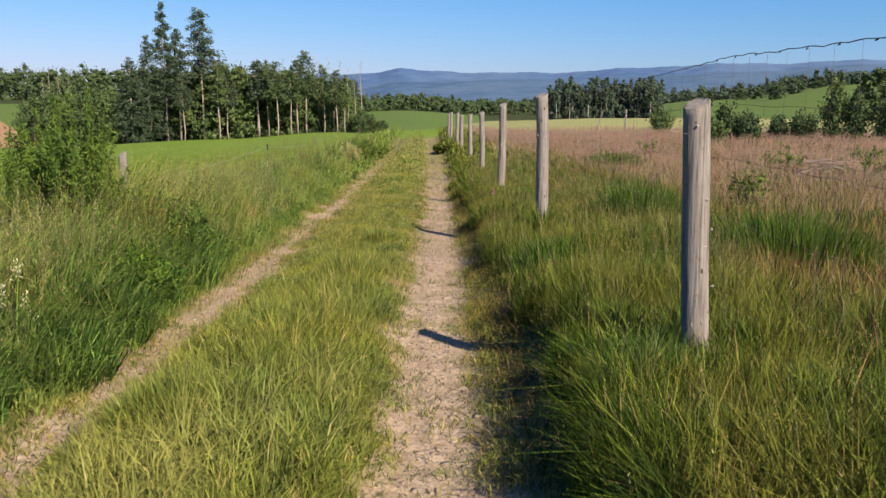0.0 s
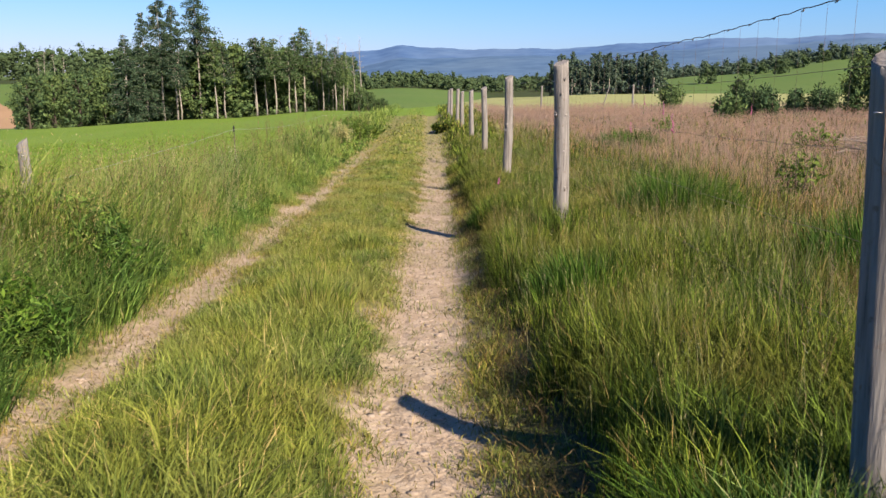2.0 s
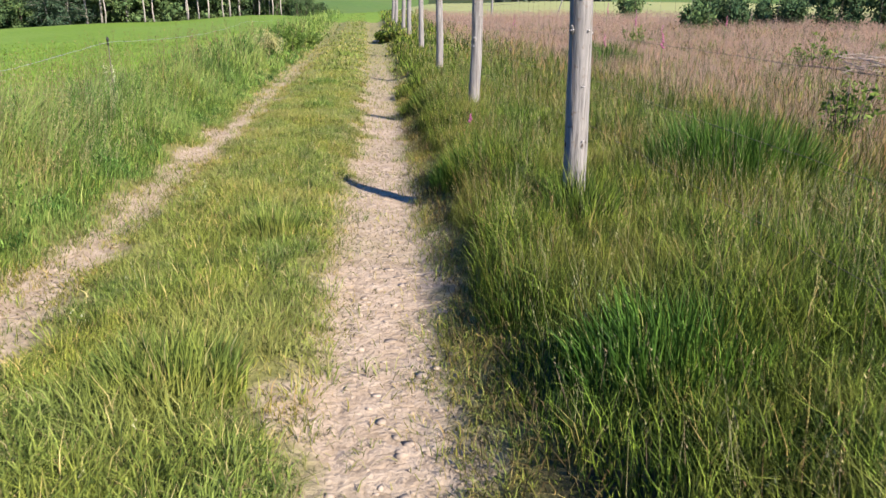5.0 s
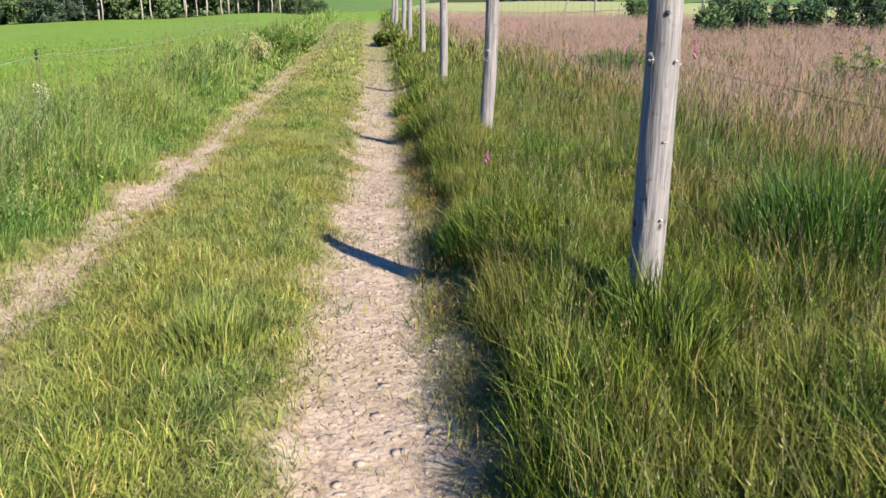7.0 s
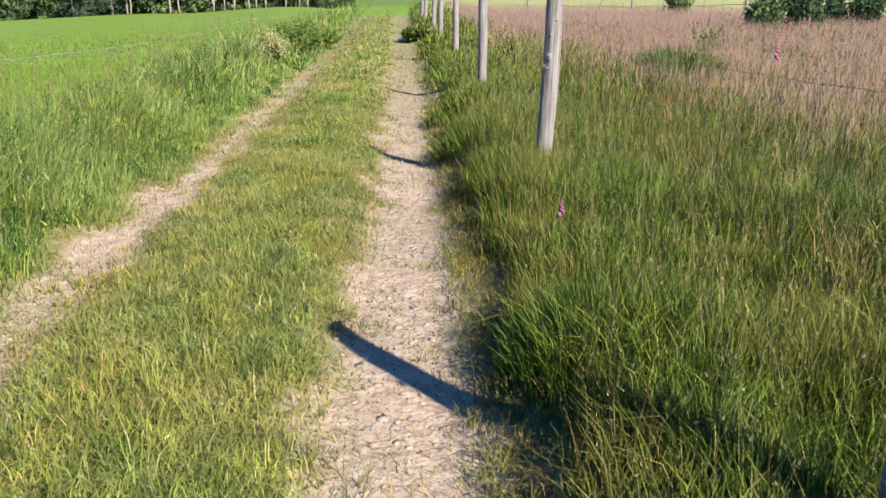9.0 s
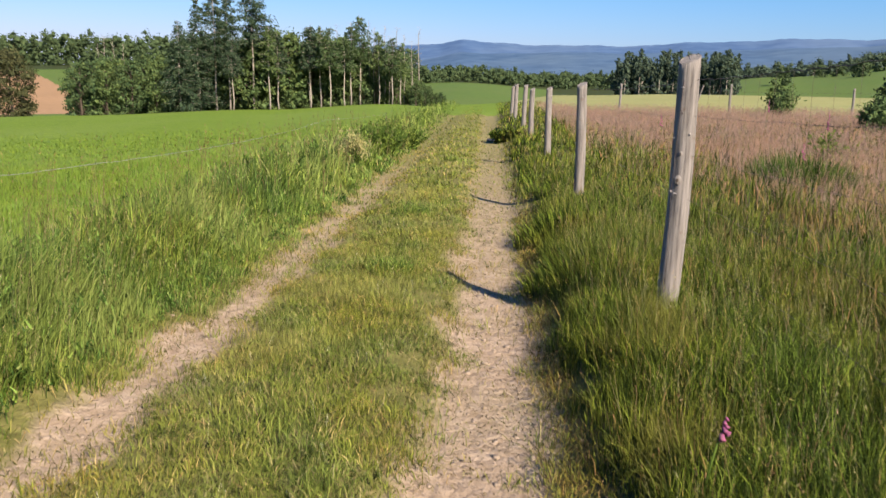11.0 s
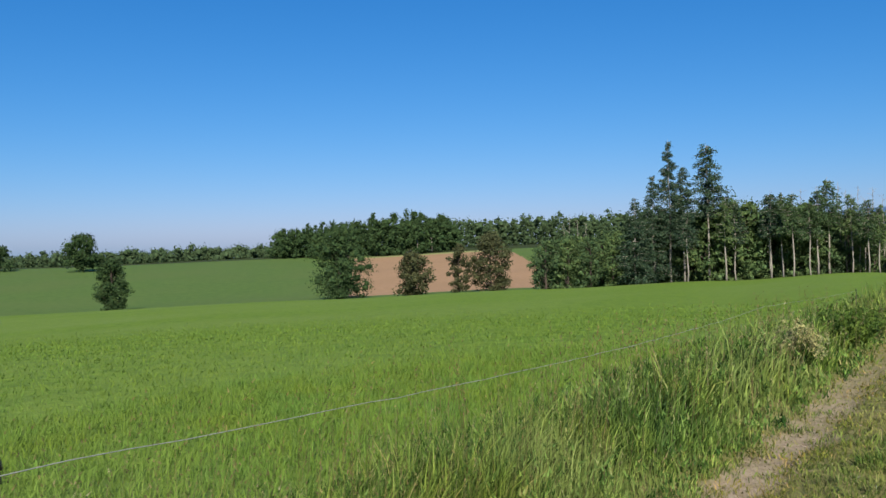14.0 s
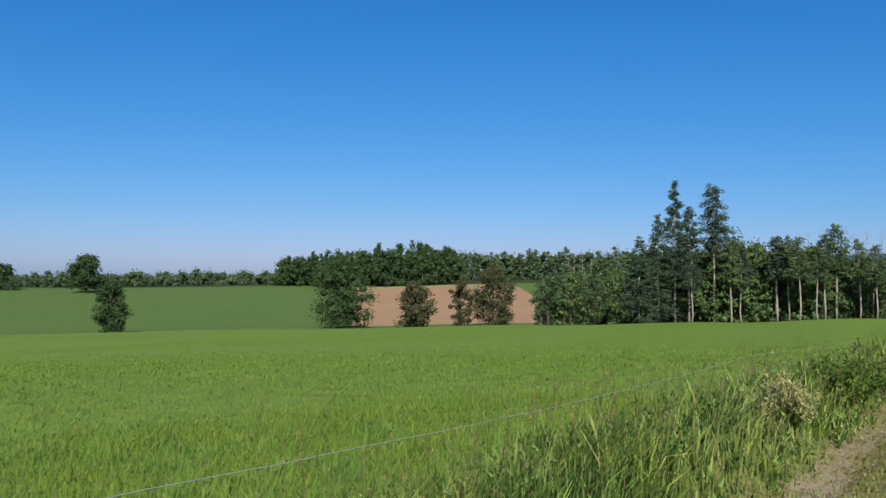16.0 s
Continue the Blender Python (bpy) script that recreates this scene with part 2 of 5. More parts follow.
M_GRASS_MID = leaf_mat("strip_grass", (0.036, 0.062, 0.012), (0.178, 0.216, 0.050), (0.34, 0.28, 0.14), 0.91, (0.145, 0.155, 0.044), 0.9, through=0.15, rough=0.6, spec=0.10)
M_GRASS_LEFT = leaf_mat("verge_grass", (0.036, 0.070, 0.013), (0.164, 0.238, 0.054), (0.28, 0.27, 0.12), 0.95, (0.130, 0.170, 0.048), 0.6, through=0.15, rough=0.6, spec=0.10, skew=True)
M_GRASS_MEADOW = leaf_mat("meadow_grass", (0.084, 0.146, 0.022), (0.114, 0.188, 0.034), (0.15, 0.18, 0.06), 0.95, (0.102, 0.160, 0.032), 0.25, through=0.15, rough=0.8, spec=0.05, vary=0.3)
M_GRASS_RIGHT = leaf_mat("fence_grass", (0.010, 0.024, 0.003), (0.150, 0.212, 0.032), (0.25, 0.19, 0.08), 0.93, (0.105, 0.104, 0.024), 1.4, through=0.15, rough=0.6, spec=0.10, skew=True)
M_GRASS_HEATH = leaf_mat("heath_grass", (0.018, 0.034, 0.005), (0.130, 0.178, 0.030), (0.25, 0.155, 0.085), 0.86, (0.126, 0.084, 0.034), 0.5, through=0.15, rough=0.6, spec=0.10, skew=True)
M_PANICLE = leaf_mat("pink_panicle", (0.236, 0.150, 0.136), (0.335, 0.232, 0.214), (0.310, 0.250, 0.185), 0.85, (0.225, 0.160, 0.125), 0.3, through=0.45)
M_SEED = leaf_mat("straw_panicle", (0.180, 0.170, 0.085), (0.300, 0.285, 0.165), (0.24, 0.17, 0.12), 0.85, through=0.3)
M_LEAF_OAK = leaf_mat("oak_leaf", (0.030, 0.060, 0.030), (0.064, 0.102, 0.050), through=0.15, rough=0.9, spec=0.05)
M_LEAF_LIGHT = leaf_mat("birch_leaf", (0.048, 0.086, 0.036), (0.092, 0.138, 0.060), through=0.18, rough=0.9, spec=0.05)
M_LEAF_SPRUCE = leaf_mat("spruce_needle", (0.022, 0.044, 0.030), (0.046, 0.076, 0.050), through=0.12, rough=0.9, spec=0.05)
M_LEAF_BROWN = leaf_mat("brownish_leaf", (0.036, 0.046, 0.024), (0.070, 0.076, 0.042), through=0.15, rough=0.9, spec=0.05)
M_LEAF_DARK = leaf_mat("dark_oak_leaf", (0.020, 0.043, 0.020), (0.045, 0.077, 0.034), through=0.15, rough=0.9, spec=0.05)
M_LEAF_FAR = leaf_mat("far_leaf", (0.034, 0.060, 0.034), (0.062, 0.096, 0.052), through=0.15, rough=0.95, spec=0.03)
# leaf green shifted to blue: the air's haze is painted into the colour
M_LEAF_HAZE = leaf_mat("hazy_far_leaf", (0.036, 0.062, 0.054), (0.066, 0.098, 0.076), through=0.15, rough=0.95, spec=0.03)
M_BROOM = leaf_mat("broom_leaf", (0.034, 0.072, 0.012), (0.100, 0.165, 0.034), through=0.3)
M_BRIGHT = leaf_mat("sapling_leaf", (0.050, 0.090, 0.017), (0.123, 0.179, 0.039), through=0.35)
M_BARK = plain_mat("pale_bark", (0.135, 0.126, 0.108), (0.285, 0.270, 0.235), 3, 0.9, 0, (1, 1, 0.2))
M_BARKDARK = plain_mat("dark_bark", (0.034, 0.028, 0.022), (0.078, 0.062, 0.050), 3, 0.9, 0, (1, 1, 0.2))
M_WIRE = plain_mat("rusty_wire", (0.045, 0.036, 0.031), (0.101, 0.084, 0.073), 40, 0.6, 0.6)
M_ROPE = plain_mat("fence_rope", (0.134, 0.157, 0.146), (0.202, 0.224, 0.213), 30, 0.8)
M_BLACK = plain_mat("black_plastic", (0.007, 0.007, 0.008), (0.017, 0.017, 0.020), 20, 0.5)
M_STONE = plain_mat("field_stone", (0.150, 0.118, 0.088), (0.270, 0.225, 0.180), 12, 0.9)
M_GRASS_DRY = leaf_mat("creeping_grass", (0.090, 0.095, 0.017), (0.224, 0.213, 0.062), (0.280, 0.213, 0.112), 0.80, through=0.25)
M_RUSH = leaf_mat("rush_blade", (0.018, 0.050, 0.006), (0.085, 0.160, 0.028), (0.18, 0.18, 0.065), 0.95, through=0.15, rough=0.6, spec=0.10, skew=True)
M_LUSH = leaf_mat("lush_grass", (0.016, 0.046, 0.008), (0.124, 0.212, 0.052), (0.26, 0.25, 0.12), 0.95, (0.080, 0.120, 0.030), 1.1, through=0.15, rough=0.6, spec=0.10, skew=True)
M_NAIL = plain_mat("dull_nail", (0.16, 0.15, 0.14), (0.28, 0.27, 0.25), 60, 0.7)
M_STRAW = leaf_mat("dead_straw", (0.110, 0.095, 0.035), (0.270, 0.235, 0.120), (0.20, 0.13, 0.07), 0.8, through=0.2, rough=0.8)
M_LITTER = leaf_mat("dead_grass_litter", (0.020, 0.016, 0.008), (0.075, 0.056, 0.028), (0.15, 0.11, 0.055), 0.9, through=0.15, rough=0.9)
M_REDSEED = leaf_mat("reddish_seed_head", (0.120, 0.072, 0.034), (0.230, 0.145, 0.085), (0.26, 0.20, 0.12), 0.8, through=0.3)
M_DEEP = leaf_mat("deep_green_grass", (0.008, 0.024, 0.003), (0.080, 0.150, 0.018), (0.22, 0.18, 0.08), 0.94, (0.050, 0.070, 0.014), 1.4, through=0.15, rough=0.6, spec=0.10, skew=True)
M_PALE = leaf_mat("pale_flowering_grass", (0.200, 0.205, 0.095), (0.310, 0.305, 0.165), through=0.2, rough=0.8)
M_STAPLE = plain_mat("galvanised_staple", (0.30, 0.30, 0.31), (0.45, 0.45, 0.46), 60, 0.45, 0.7)
M_SORREL = leaf_mat("brown_seed_stalk", (0.080, 0.062, 0.034), (0.165, 0.130, 0.070), (0.20, 0.17, 0.09), 0.8, through=0.3)
M_DEADWOOD = plain_mat("bleached_wood", (0.110, 0.095, 0.080), (0.220, 0.200, 0.175), 9, 0.9, 0, (1, 1, 0.3))
M_FOX = leaf_mat("foxglove_flower", (0.308, 0.056, 0.179), (0.403, 0.140, 0.280), through=0.3)
M_WHITE = leaf_mat("white_flower", (0.336, 0.336, 0.235), (0.437, 0.437, 0.347), through=0.2)


# ---- shape of the land ----
RADII = np.array([0, 30, 75, 150, 230, 330, 450, 650, 1000, 1800, 3000, 3500, 4200, 4800.0])
LAND = {  # bearing to the left of the track: height at each radius
    -100: (0, 0, 0, 0, -3, 0, 5, 10, 12, 10, 20, 20, 60, 60),
    -45: (0, 0, 0, 0, -4, 0, 8, 18, 20, 20, 120, 80, 150, 120),
    -27: (0, 0, .1, .0, -4, 0, 8, 19, 20, 20, 150, 110, 232, 180),
    -18: (0, 0, .1, .1, -4, -2, 3, 8, 5, -10, 125, 90, 214, 170),
    -12: (0, 0, .05, .1, -5, -3, -1, 2, 0, -20, 118, 90, 204, 160),
    -4: (0, -.1, -.05, -.5, -6, -4, -1, 2, -5, -30, 112, 90, 190, 150),
    3: (0, -.2, -.15, -4, -4.5, -1, 1.5, 3, -5, -30, 95, 80, 190, 150),
    8: (0, -.4, -1.1, -2.9, -5, -3, 1, 4, 2, -20, 60, 60, 180, 140),
    16: (0, -.6, -1.9, -4.2, -6, -2, 5, 9, 8, -10, -20, 0, 40, 40),
    28: (0, -.8, -2.4, -5.1, -9, -3, 5, 8, 8, -10, -20, -20, -20, -20),
    43: (0, -1, -2.9, -6.1, -10.5, -5, 1.6, 3, 3, -10, -20, -20, -20, -20),
    62: (0, -1.2, -3.3, -6.7, -11.8, -6, -.8, -2, 0, -10, -20, -20, -20, -20),
    100: (0, -1.2, -3, -6.5, -10, -8, -3, -2, 0, -10, -20, -20, -20, -20),
}
CENTRE = (0.0, 6.0)
_keys = np.array(sorted(LAND), float)
_fine = np.concatenate([np.arange(0, 1000, 10.0), np.arange(1000, 4801, 50.0)])
_rows = np.array([np.interp(_fine, RADII, LAND[int(k)]) for k in _keys])
_soft = np.exp(-0.5 * (np.arange(-4, 5) / 2.0) ** 2)
_soft /= _soft.sum()
_rows = np.array([np.convolve(np.pad(r, 4, mode="edge"), _soft, "valid") for r in _rows])


def smooth(a, b, v):
    t = np.clip((v - a) / (b - a), 0, 1)
    return t * t * (3 - 2 * t)


def polar(x, y):
    dx, dy = x - CENTRE[0], y - CENTRE[1]
    return np.hypot(dx, dy), np.degrees(np.arctan2(-dx, dy))


def track_base(y):
    return np.interp(y, (-20, 0, 9, 16, 30, 75), (0.25, 0.1, 0.0, -0.09, -0.18, -0.18))


def waves(x, y):
    return 0.5 * (np.sin(1.7 * x + 0.9 * y) * np.sin(0.8 * x - 1.3 * y + 1.0) + 0.5 * np.sin(4.1 * x + 2.2 * y) * np.sin(3.3 * y - 1.9 * x))


def land(x, y):
    """Height of the ground at x, y (arrays)."""
    x, y = np.asarray(x, float), np.asarray(y, float)
    r, b = polar(x, y)
    bi = np.interp(np.clip(b, -100, 100), _keys, np.arange(len(_keys)))
    i = np.minimum(bi.astype(int), len(_keys) - 2)
    f = bi - i
    f = f * f * (3 - 2 * f)
    ri = np.interp(r, _fine, np.arange(len(_fine)))
    j = np.minimum(ri.astype(int), len(_fine) - 2)
    g = ri - j
    at = lambda a: _rows[a, j] * (1 - g) + _rows[a, j + 1] * g
    far = at(i) * (1 - f) + at(i + 1) * f
    hills = smooth(1800, 4200, r) * (7 * np.sin(b * 0.33 + 1) + 4 * np.sin(b * 0.9) + 2 * np.sin(b * 2.1 + 2) + 1.2 * np.sin(b * 6.7) + 12 * np.exp(-((b - 3.1) / 1.1) ** 2))
    far = far + hills * (b < 30)
    near = track_base(y) - 0.026 * np.maximum(0, -3.2 - x)
    k = smooth(14, 40, r)
    return near * (1 - k) + far * k


def soil(x, y):
    """Height of the ground with the ruts and banks of the track."""
    z = land(x, y)
    w = waves(x, y)
    x = x - wander(y)
    dr, dl = np.abs(x - RUT_R), np.abs(x - RUT_L)
    rut = -0.07 * (1 - smooth(0.15, 0.5, dr)) - 0.05 * (1 - smooth(0.08, 0.4, dl))
    bank = 0.18 * smooth(0.28, 0.85, x) + 0.15 * smooth(-2.15, -2.9, x)
    return z + rut + bank * (1 - smooth(2.8, 4.9, x)) * (1 - smooth(-3.6, -6.3, x)) + 0.02 * w * (1 - smooth(3.5, 4.9, np.abs(x + 0.7)))


# ---- meshes ----
def mesh_ob(name, verts, faces, mats, parent=None, idx=None, flat=False):
    me = bpy.data.meshes.new(name)
    me.from_pydata(verts, [], faces)
    for m in mats if isinstance(mats, (list, tuple)) else [mats]:
        me.materials.append(m)
    if idx is not None:
        me.polygons.foreach_set("material_index", idx)
    me.polygons.foreach_set("use_smooth", [not flat] * len(me.polygons))
    me.update()
    ob = new(name, me)
    ob.parent = parent
    return ob


def part(name, bm, mat, parent, label=""):
    me = bpy.data.meshes.new(name)
    bm.to_mesh(me)
    bm.free()
    me.materials.append(mat)
    me.polygons.foreach_set("use_smooth", [True] * len(me.polygons))
    ob = new(name, me)
    ob.parent = parent
    return tagged(ob, label)


def tri_mesh(name, verts, tris, mat, parent=None):
    """A mesh from arrays of vertices (n, 3) and triangles (m, 3)."""
    verts, tris = np.asarray(verts, np.float32), np.asarray(tris, np.int32)
    me = bpy.data.meshes.new(name)
    me.vertices.add(len(verts))
    me.vertices.foreach_set("co", verts.ravel())
    me.loops.add(tris.size)
    me.loops.foreach_set("vertex_index", tris.ravel())
    me.polygons.add(len(tris))
    me.polygons.foreach_set("loop_start", np.arange(0, tris.size, 3, dtype=np.int32))
    me.update(calc_edges=True)
    me.materials.append(mat)
    ob = new(name, me)
    ob.parent = parent
    return ob


def tube(points, radii, sides=6):
    """Vertices and faces of a bent, tapered tube along the points."""
    pts = [Vector(p) for p in points]
    verts, faces = [], []
    for i, p in enumerate(pts):
        d = (pts[min(i + 1, len(pts) - 1)] - pts[max(i - 1, 0)]).normalized()
        a = d.orthogonal().normalized() if abs(d.z) > 0.9 else d.cross(Vector((0, 0, 1))).normalized()
        b = d.cross(a)
        for k in range(sides):
            q = 2 * math.pi * k / sides
            verts.append(p + radii[i] * (math.cos(q) * a + math.sin(q) * b))
    for i in range(len(pts) - 1):
        for k in range(sides):
            u, v = i * sides + k, i * sides + (k + 1) % sides
            faces.append((u, v, v + sides, u + sides))
    faces.append(tuple(range(sides))[::-1])
    faces.append(tuple((len(pts) - 1) * sides + k for k in range(sides)))
    return verts, faces


def join(parts):
    verts, faces = [], []
    for v, f in parts:
        o = len(verts)
        verts += v
        faces += [tuple(o + i for i in q) for q in f]
    return verts, faces


def rect_grid(name, xs, ys, fz, mat):
    X, Y = np.meshgrid(xs, ys)
    Z = fz(X, Y)
    Z[:, [0, -1]] -= 0.12
    Z[[0, -1]] -= 0.12
    V = np.stack([X, Y, Z], -1).reshape(-1, 3)
    nx = len(xs)
    a = (np.arange(len(ys) - 1)[:, None] * nx + np.arange(nx - 1)[None]).ravel()
    F = np.stack([a, a + 1, a + nx + 1, a + nx], 1)
    return mesh_ob(name, V.tolist(), F.tolist(), mat)


# ---- ground: one sheet to the horizon ----
def zone(x, y):
    """Which ground lies at x, y: an index into the ground's materials."""
    r, b = polar(x, y)
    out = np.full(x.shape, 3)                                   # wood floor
    out[(r < 152) & (b > 0)] = 0                                # meadow
    out[(b <= 0) & (r < 50)] = 2                                # heath
    out[(np.abs(x) < 6) & (np.abs(y) < 60)] = 0
    out[(x > 1.2) & (r < 50)] = 2
    out[(b <= -0.6) & (b > -60) & (r >= 50) & (r < 152)] = 4     # mown hay
    out[(b > 40) & (r >= 152) & (r < 440)] = 1                  # far pasture
    out[(b > -3) & (b <= 8) & (r >= 152) & (r < 400)] = 1
    out[(b <= -13) & (r >= 200) & (r < 640)] = 1
    out[(b > 20) & (b <= 40) & (r >= 152) & (r < 432)] = 1
    right = 30.8 - 2.6 * np.clip((420 - r) / 130, 0, 1)
    out[(b < 41.6) & (b > right) & (r >= 225) & (r < 418)] = 5  # ploughed
    out[(b < 42.5) & (b > 31.5) & (r >= 418) & (r < 428)] = 4
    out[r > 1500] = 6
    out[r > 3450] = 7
    return out


def build_ground():
    ang = np.radians(np.concatenate([np.arange(-180, -45, 3), np.arange(-45, 27.5, 0.36), np.arange(27.5, 32.2, 0.1), np.arange(32.2, 80, 0.36), np.arange(80, 180, 3)]))
    rad = np.concatenate([[0.6], 0.9 * 1.045 ** np.arange(0, 195)])
    rad = np.concatenate([rad[rad < 160], np.arange(160, 450, 6.0), rad[(rad > 452) & (rad < 2000)], np.arange(2000, 4800, 55.0)])
    A, R = np.meshgrid(ang, rad)
    X, Y = CENTRE[0] - R * np.sin(A), CENTRE[1] + R * np.cos(A)
    inside = (X > -6) & (X < 4.5) & (Y > -5) & (Y < 50)
    Z = land(X, Y) - np.where(inside, 0.22, 0.0)
    V = np.stack([X, Y, Z], -1).reshape(-1, 3)
    n = len(ang)
    i, j = np.meshgrid(np.arange(len(rad) - 1), np.arange(n), indexing="ij")
    a, b = (i * n + j).ravel(), (i * n + (j + 1) % n).ravel()
    F = np.stack([a, a + n, b + n, b], 1)
    c = V[F].mean(1)
    ob = mesh_ob("ground", V.tolist(), F.tolist(), [M_MEADOW, M_FARGREEN, M_HEATH, M_FOREST, M_HAY, M_BROWN, M_HAZEHILL, M_HAZEBLUE], idx=zone(c[:, 0], c[:, 1]).tolist())
    tagged(ob, "rolling farmland of green meadows, ploughed field and hills tinted blue for haze", "ground", kind="structure")


build_ground()
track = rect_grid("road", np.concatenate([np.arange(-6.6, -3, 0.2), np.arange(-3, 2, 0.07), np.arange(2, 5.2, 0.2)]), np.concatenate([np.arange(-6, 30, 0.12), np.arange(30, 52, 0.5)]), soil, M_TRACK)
tagged(track, "dry sandy farm track with two worn wheel ruts", "road", kind="structure")


# ---- grass ----
def reach(x, y):
    """Distance from the line that is walked."""
    return np.maximum(2.2, np.hypot(x, np.maximum(0, y - 13.5)))


def scatter(x0, x1, y0, y1, per_m2, far_power=2.0, keep=None, near=2.6, r=rng):
    """Random places in a rectangle, thinner with the distance from the walk."""
    n = int((x1 - x0) * (y1 - y0) * per_m2)
    x, y = r.uniform(x0, x1, n), r.uniform(y0, y1, n)
    p = np.clip((near / reach(x, y)) ** far_power, 0, 1) * (0.35 + 0.65 * smooth(-1.5, 2.0, y + 1.5 * waves(x, y)))
    if keep is not None:
        p = p * keep(x, y)
    k = r.random(n) < p
    return x[k], y[k]


def blades(name, x, y, z, h, w, mat, lean=(0.0, 0.0), spread=0.35, label="", r=rng):
    """Bent, pointed blades, one island each: a quad and a tip."""
    n = len(x)
    turn = r.uniform(0, 2 * np.pi, n)
    side = np.stack([np.cos(turn), np.sin(turn), np.zeros(n)], 1) * (w / 2)[:, None]
    bend = np.stack([lean[0] + r.normal(0, spread, n), lean[1] + r.normal(0, spread, n), np.zeros(n)], 1) * h[:, None]
    base = np.stack([x, y, z], 1)
    up = np.zeros((n, 3))
    up[:, 2] = h
    mid = base + 0.30 * bend + 0.58 * up
    tip = base + bend + up * np.sqrt(np.clip(1 - 0.45 * (bend ** 2).sum(1) / np.maximum(h, 1e-3) ** 2, 0.2, 1))[:, None]
    V = np.stack([base - side, base + side, mid + side * 0.75, mid - side * 0.75, tip], 1).reshape(-1, 3)
    o = (np.arange(n) * 5)[:, None]
    T = np.stack([o + [[0, 1, 2]], o + [[0, 2, 3]], o + [[3, 2, 4]]], 1).reshape(-1, 3)
    ob = tri_mesh(name, V, T, mat)
    return tagged(ob, label, "grass", kind="stuff")


def tufts(x, y, each, wide, lean=(0.0, 0.0), out=0.35, r=rng):
    """Blades in tufts round the places given: x, y, lean in x and y, and the tuft's own vigour for each blade."""
    n = len(x)
    grow_ = np.repeat(r.uniform(0.6, 1.35, n), each)
    s = np.repeat(wide * np.sqrt(reach(x, y) / 2.6), each)
    ox, oy = r.normal(0, 1, n * each), r.normal(0, 1, n * each)
    lx = np.repeat(r.normal(lean[0], 0.16, n), each) + out * ox * 0.6
    ly = np.repeat(r.normal(lean[1], 0.16, n), each) + out * oy * 0.6
    return np.repeat(x, each) + ox * s, np.repeat(y, each) + oy * s, lx, ly, grow_


def panicles(name, x, y, z, h, size, mat, label, lean=(0.0, 0.0), spread=0.15, flakes=5, upright=0.35, r=rng):
    """Flowering grass: a thin stalk and a loose head of small flakes."""
    n = len(x)
    bend = np.stack([r.normal(lean[0], spread, n), r.normal(lean[1], spread, n), np.zeros(n)], 1) * h[:, None]
    base = np.stack([x, y, z], 1)
    top = base + bend + np.stack([0 * h, 0 * h, h], 1)
    s = np.stack([size * 0.05, 0 * h, 0 * h], 1)
    V = [np.stack([base - s, base + s, top], 1)]
    for i in range(flakes):
        f = (i + 0.5) / flakes
        c = top + (base - top) * (f * 0.34) + r.normal(0, 1, (n, 3)) * (size * (0.12 + 0.32 * f))[:, None]
        d = r.normal(0, 1, (n, 3)) * (size * 0.26)[:, None]
        d[:, 2] = np.abs(d[:, 2]) + size * upright
        e = np.cross(d, r.normal(0, 1, (n, 3)))
        e *= (size * 0.10 / np.maximum(np.linalg.norm(e, axis=1), 1e-6))[:, None]
        V.append(np.stack([c - d * 0.5 - e, c - d * 0.5 + e, c + d * 0.5], 1))
    V = np.stack(V, 1).reshape(-1, 3)
    ob = tri_mesh(name, V, np.arange(len(V)).reshape(-1, 3), mat)
    return tagged(ob, label, "grass", kind="stuff")


def rut_free(x, y):
    """1 where grass grows, 0 on the bare ruts, ragged between; the ruts grow over further on."""
    x = x - wander(y)
    w = waves(1.9 * x, 1.9 * y) * 0.6 + 0.30 * np.sin(5.7 * y + 3 * x) * np.sin(2.3 * y + 1) + 0.25 * waves(6.1 * x + 3, 6.1 * y)
    half = np.interp(y, (0, 6, 9, 40), (0.28, 0.29, 0.36, 0.34))
    a = smooth(half - 0.12, half + 0.16, np.abs(x - RUT_R) + w * 0.6)
    b = smooth(HALF_L - 0.10, HALF_L + 0.16, np.abs(x - RUT_L) + w * 0.55)
    b = np.maximum(b, 0.55 * smooth(19, 27, y + 5 * w))
    return np.maximum(a * b, 0.75 * smooth(15, 27, y + 3 * w))


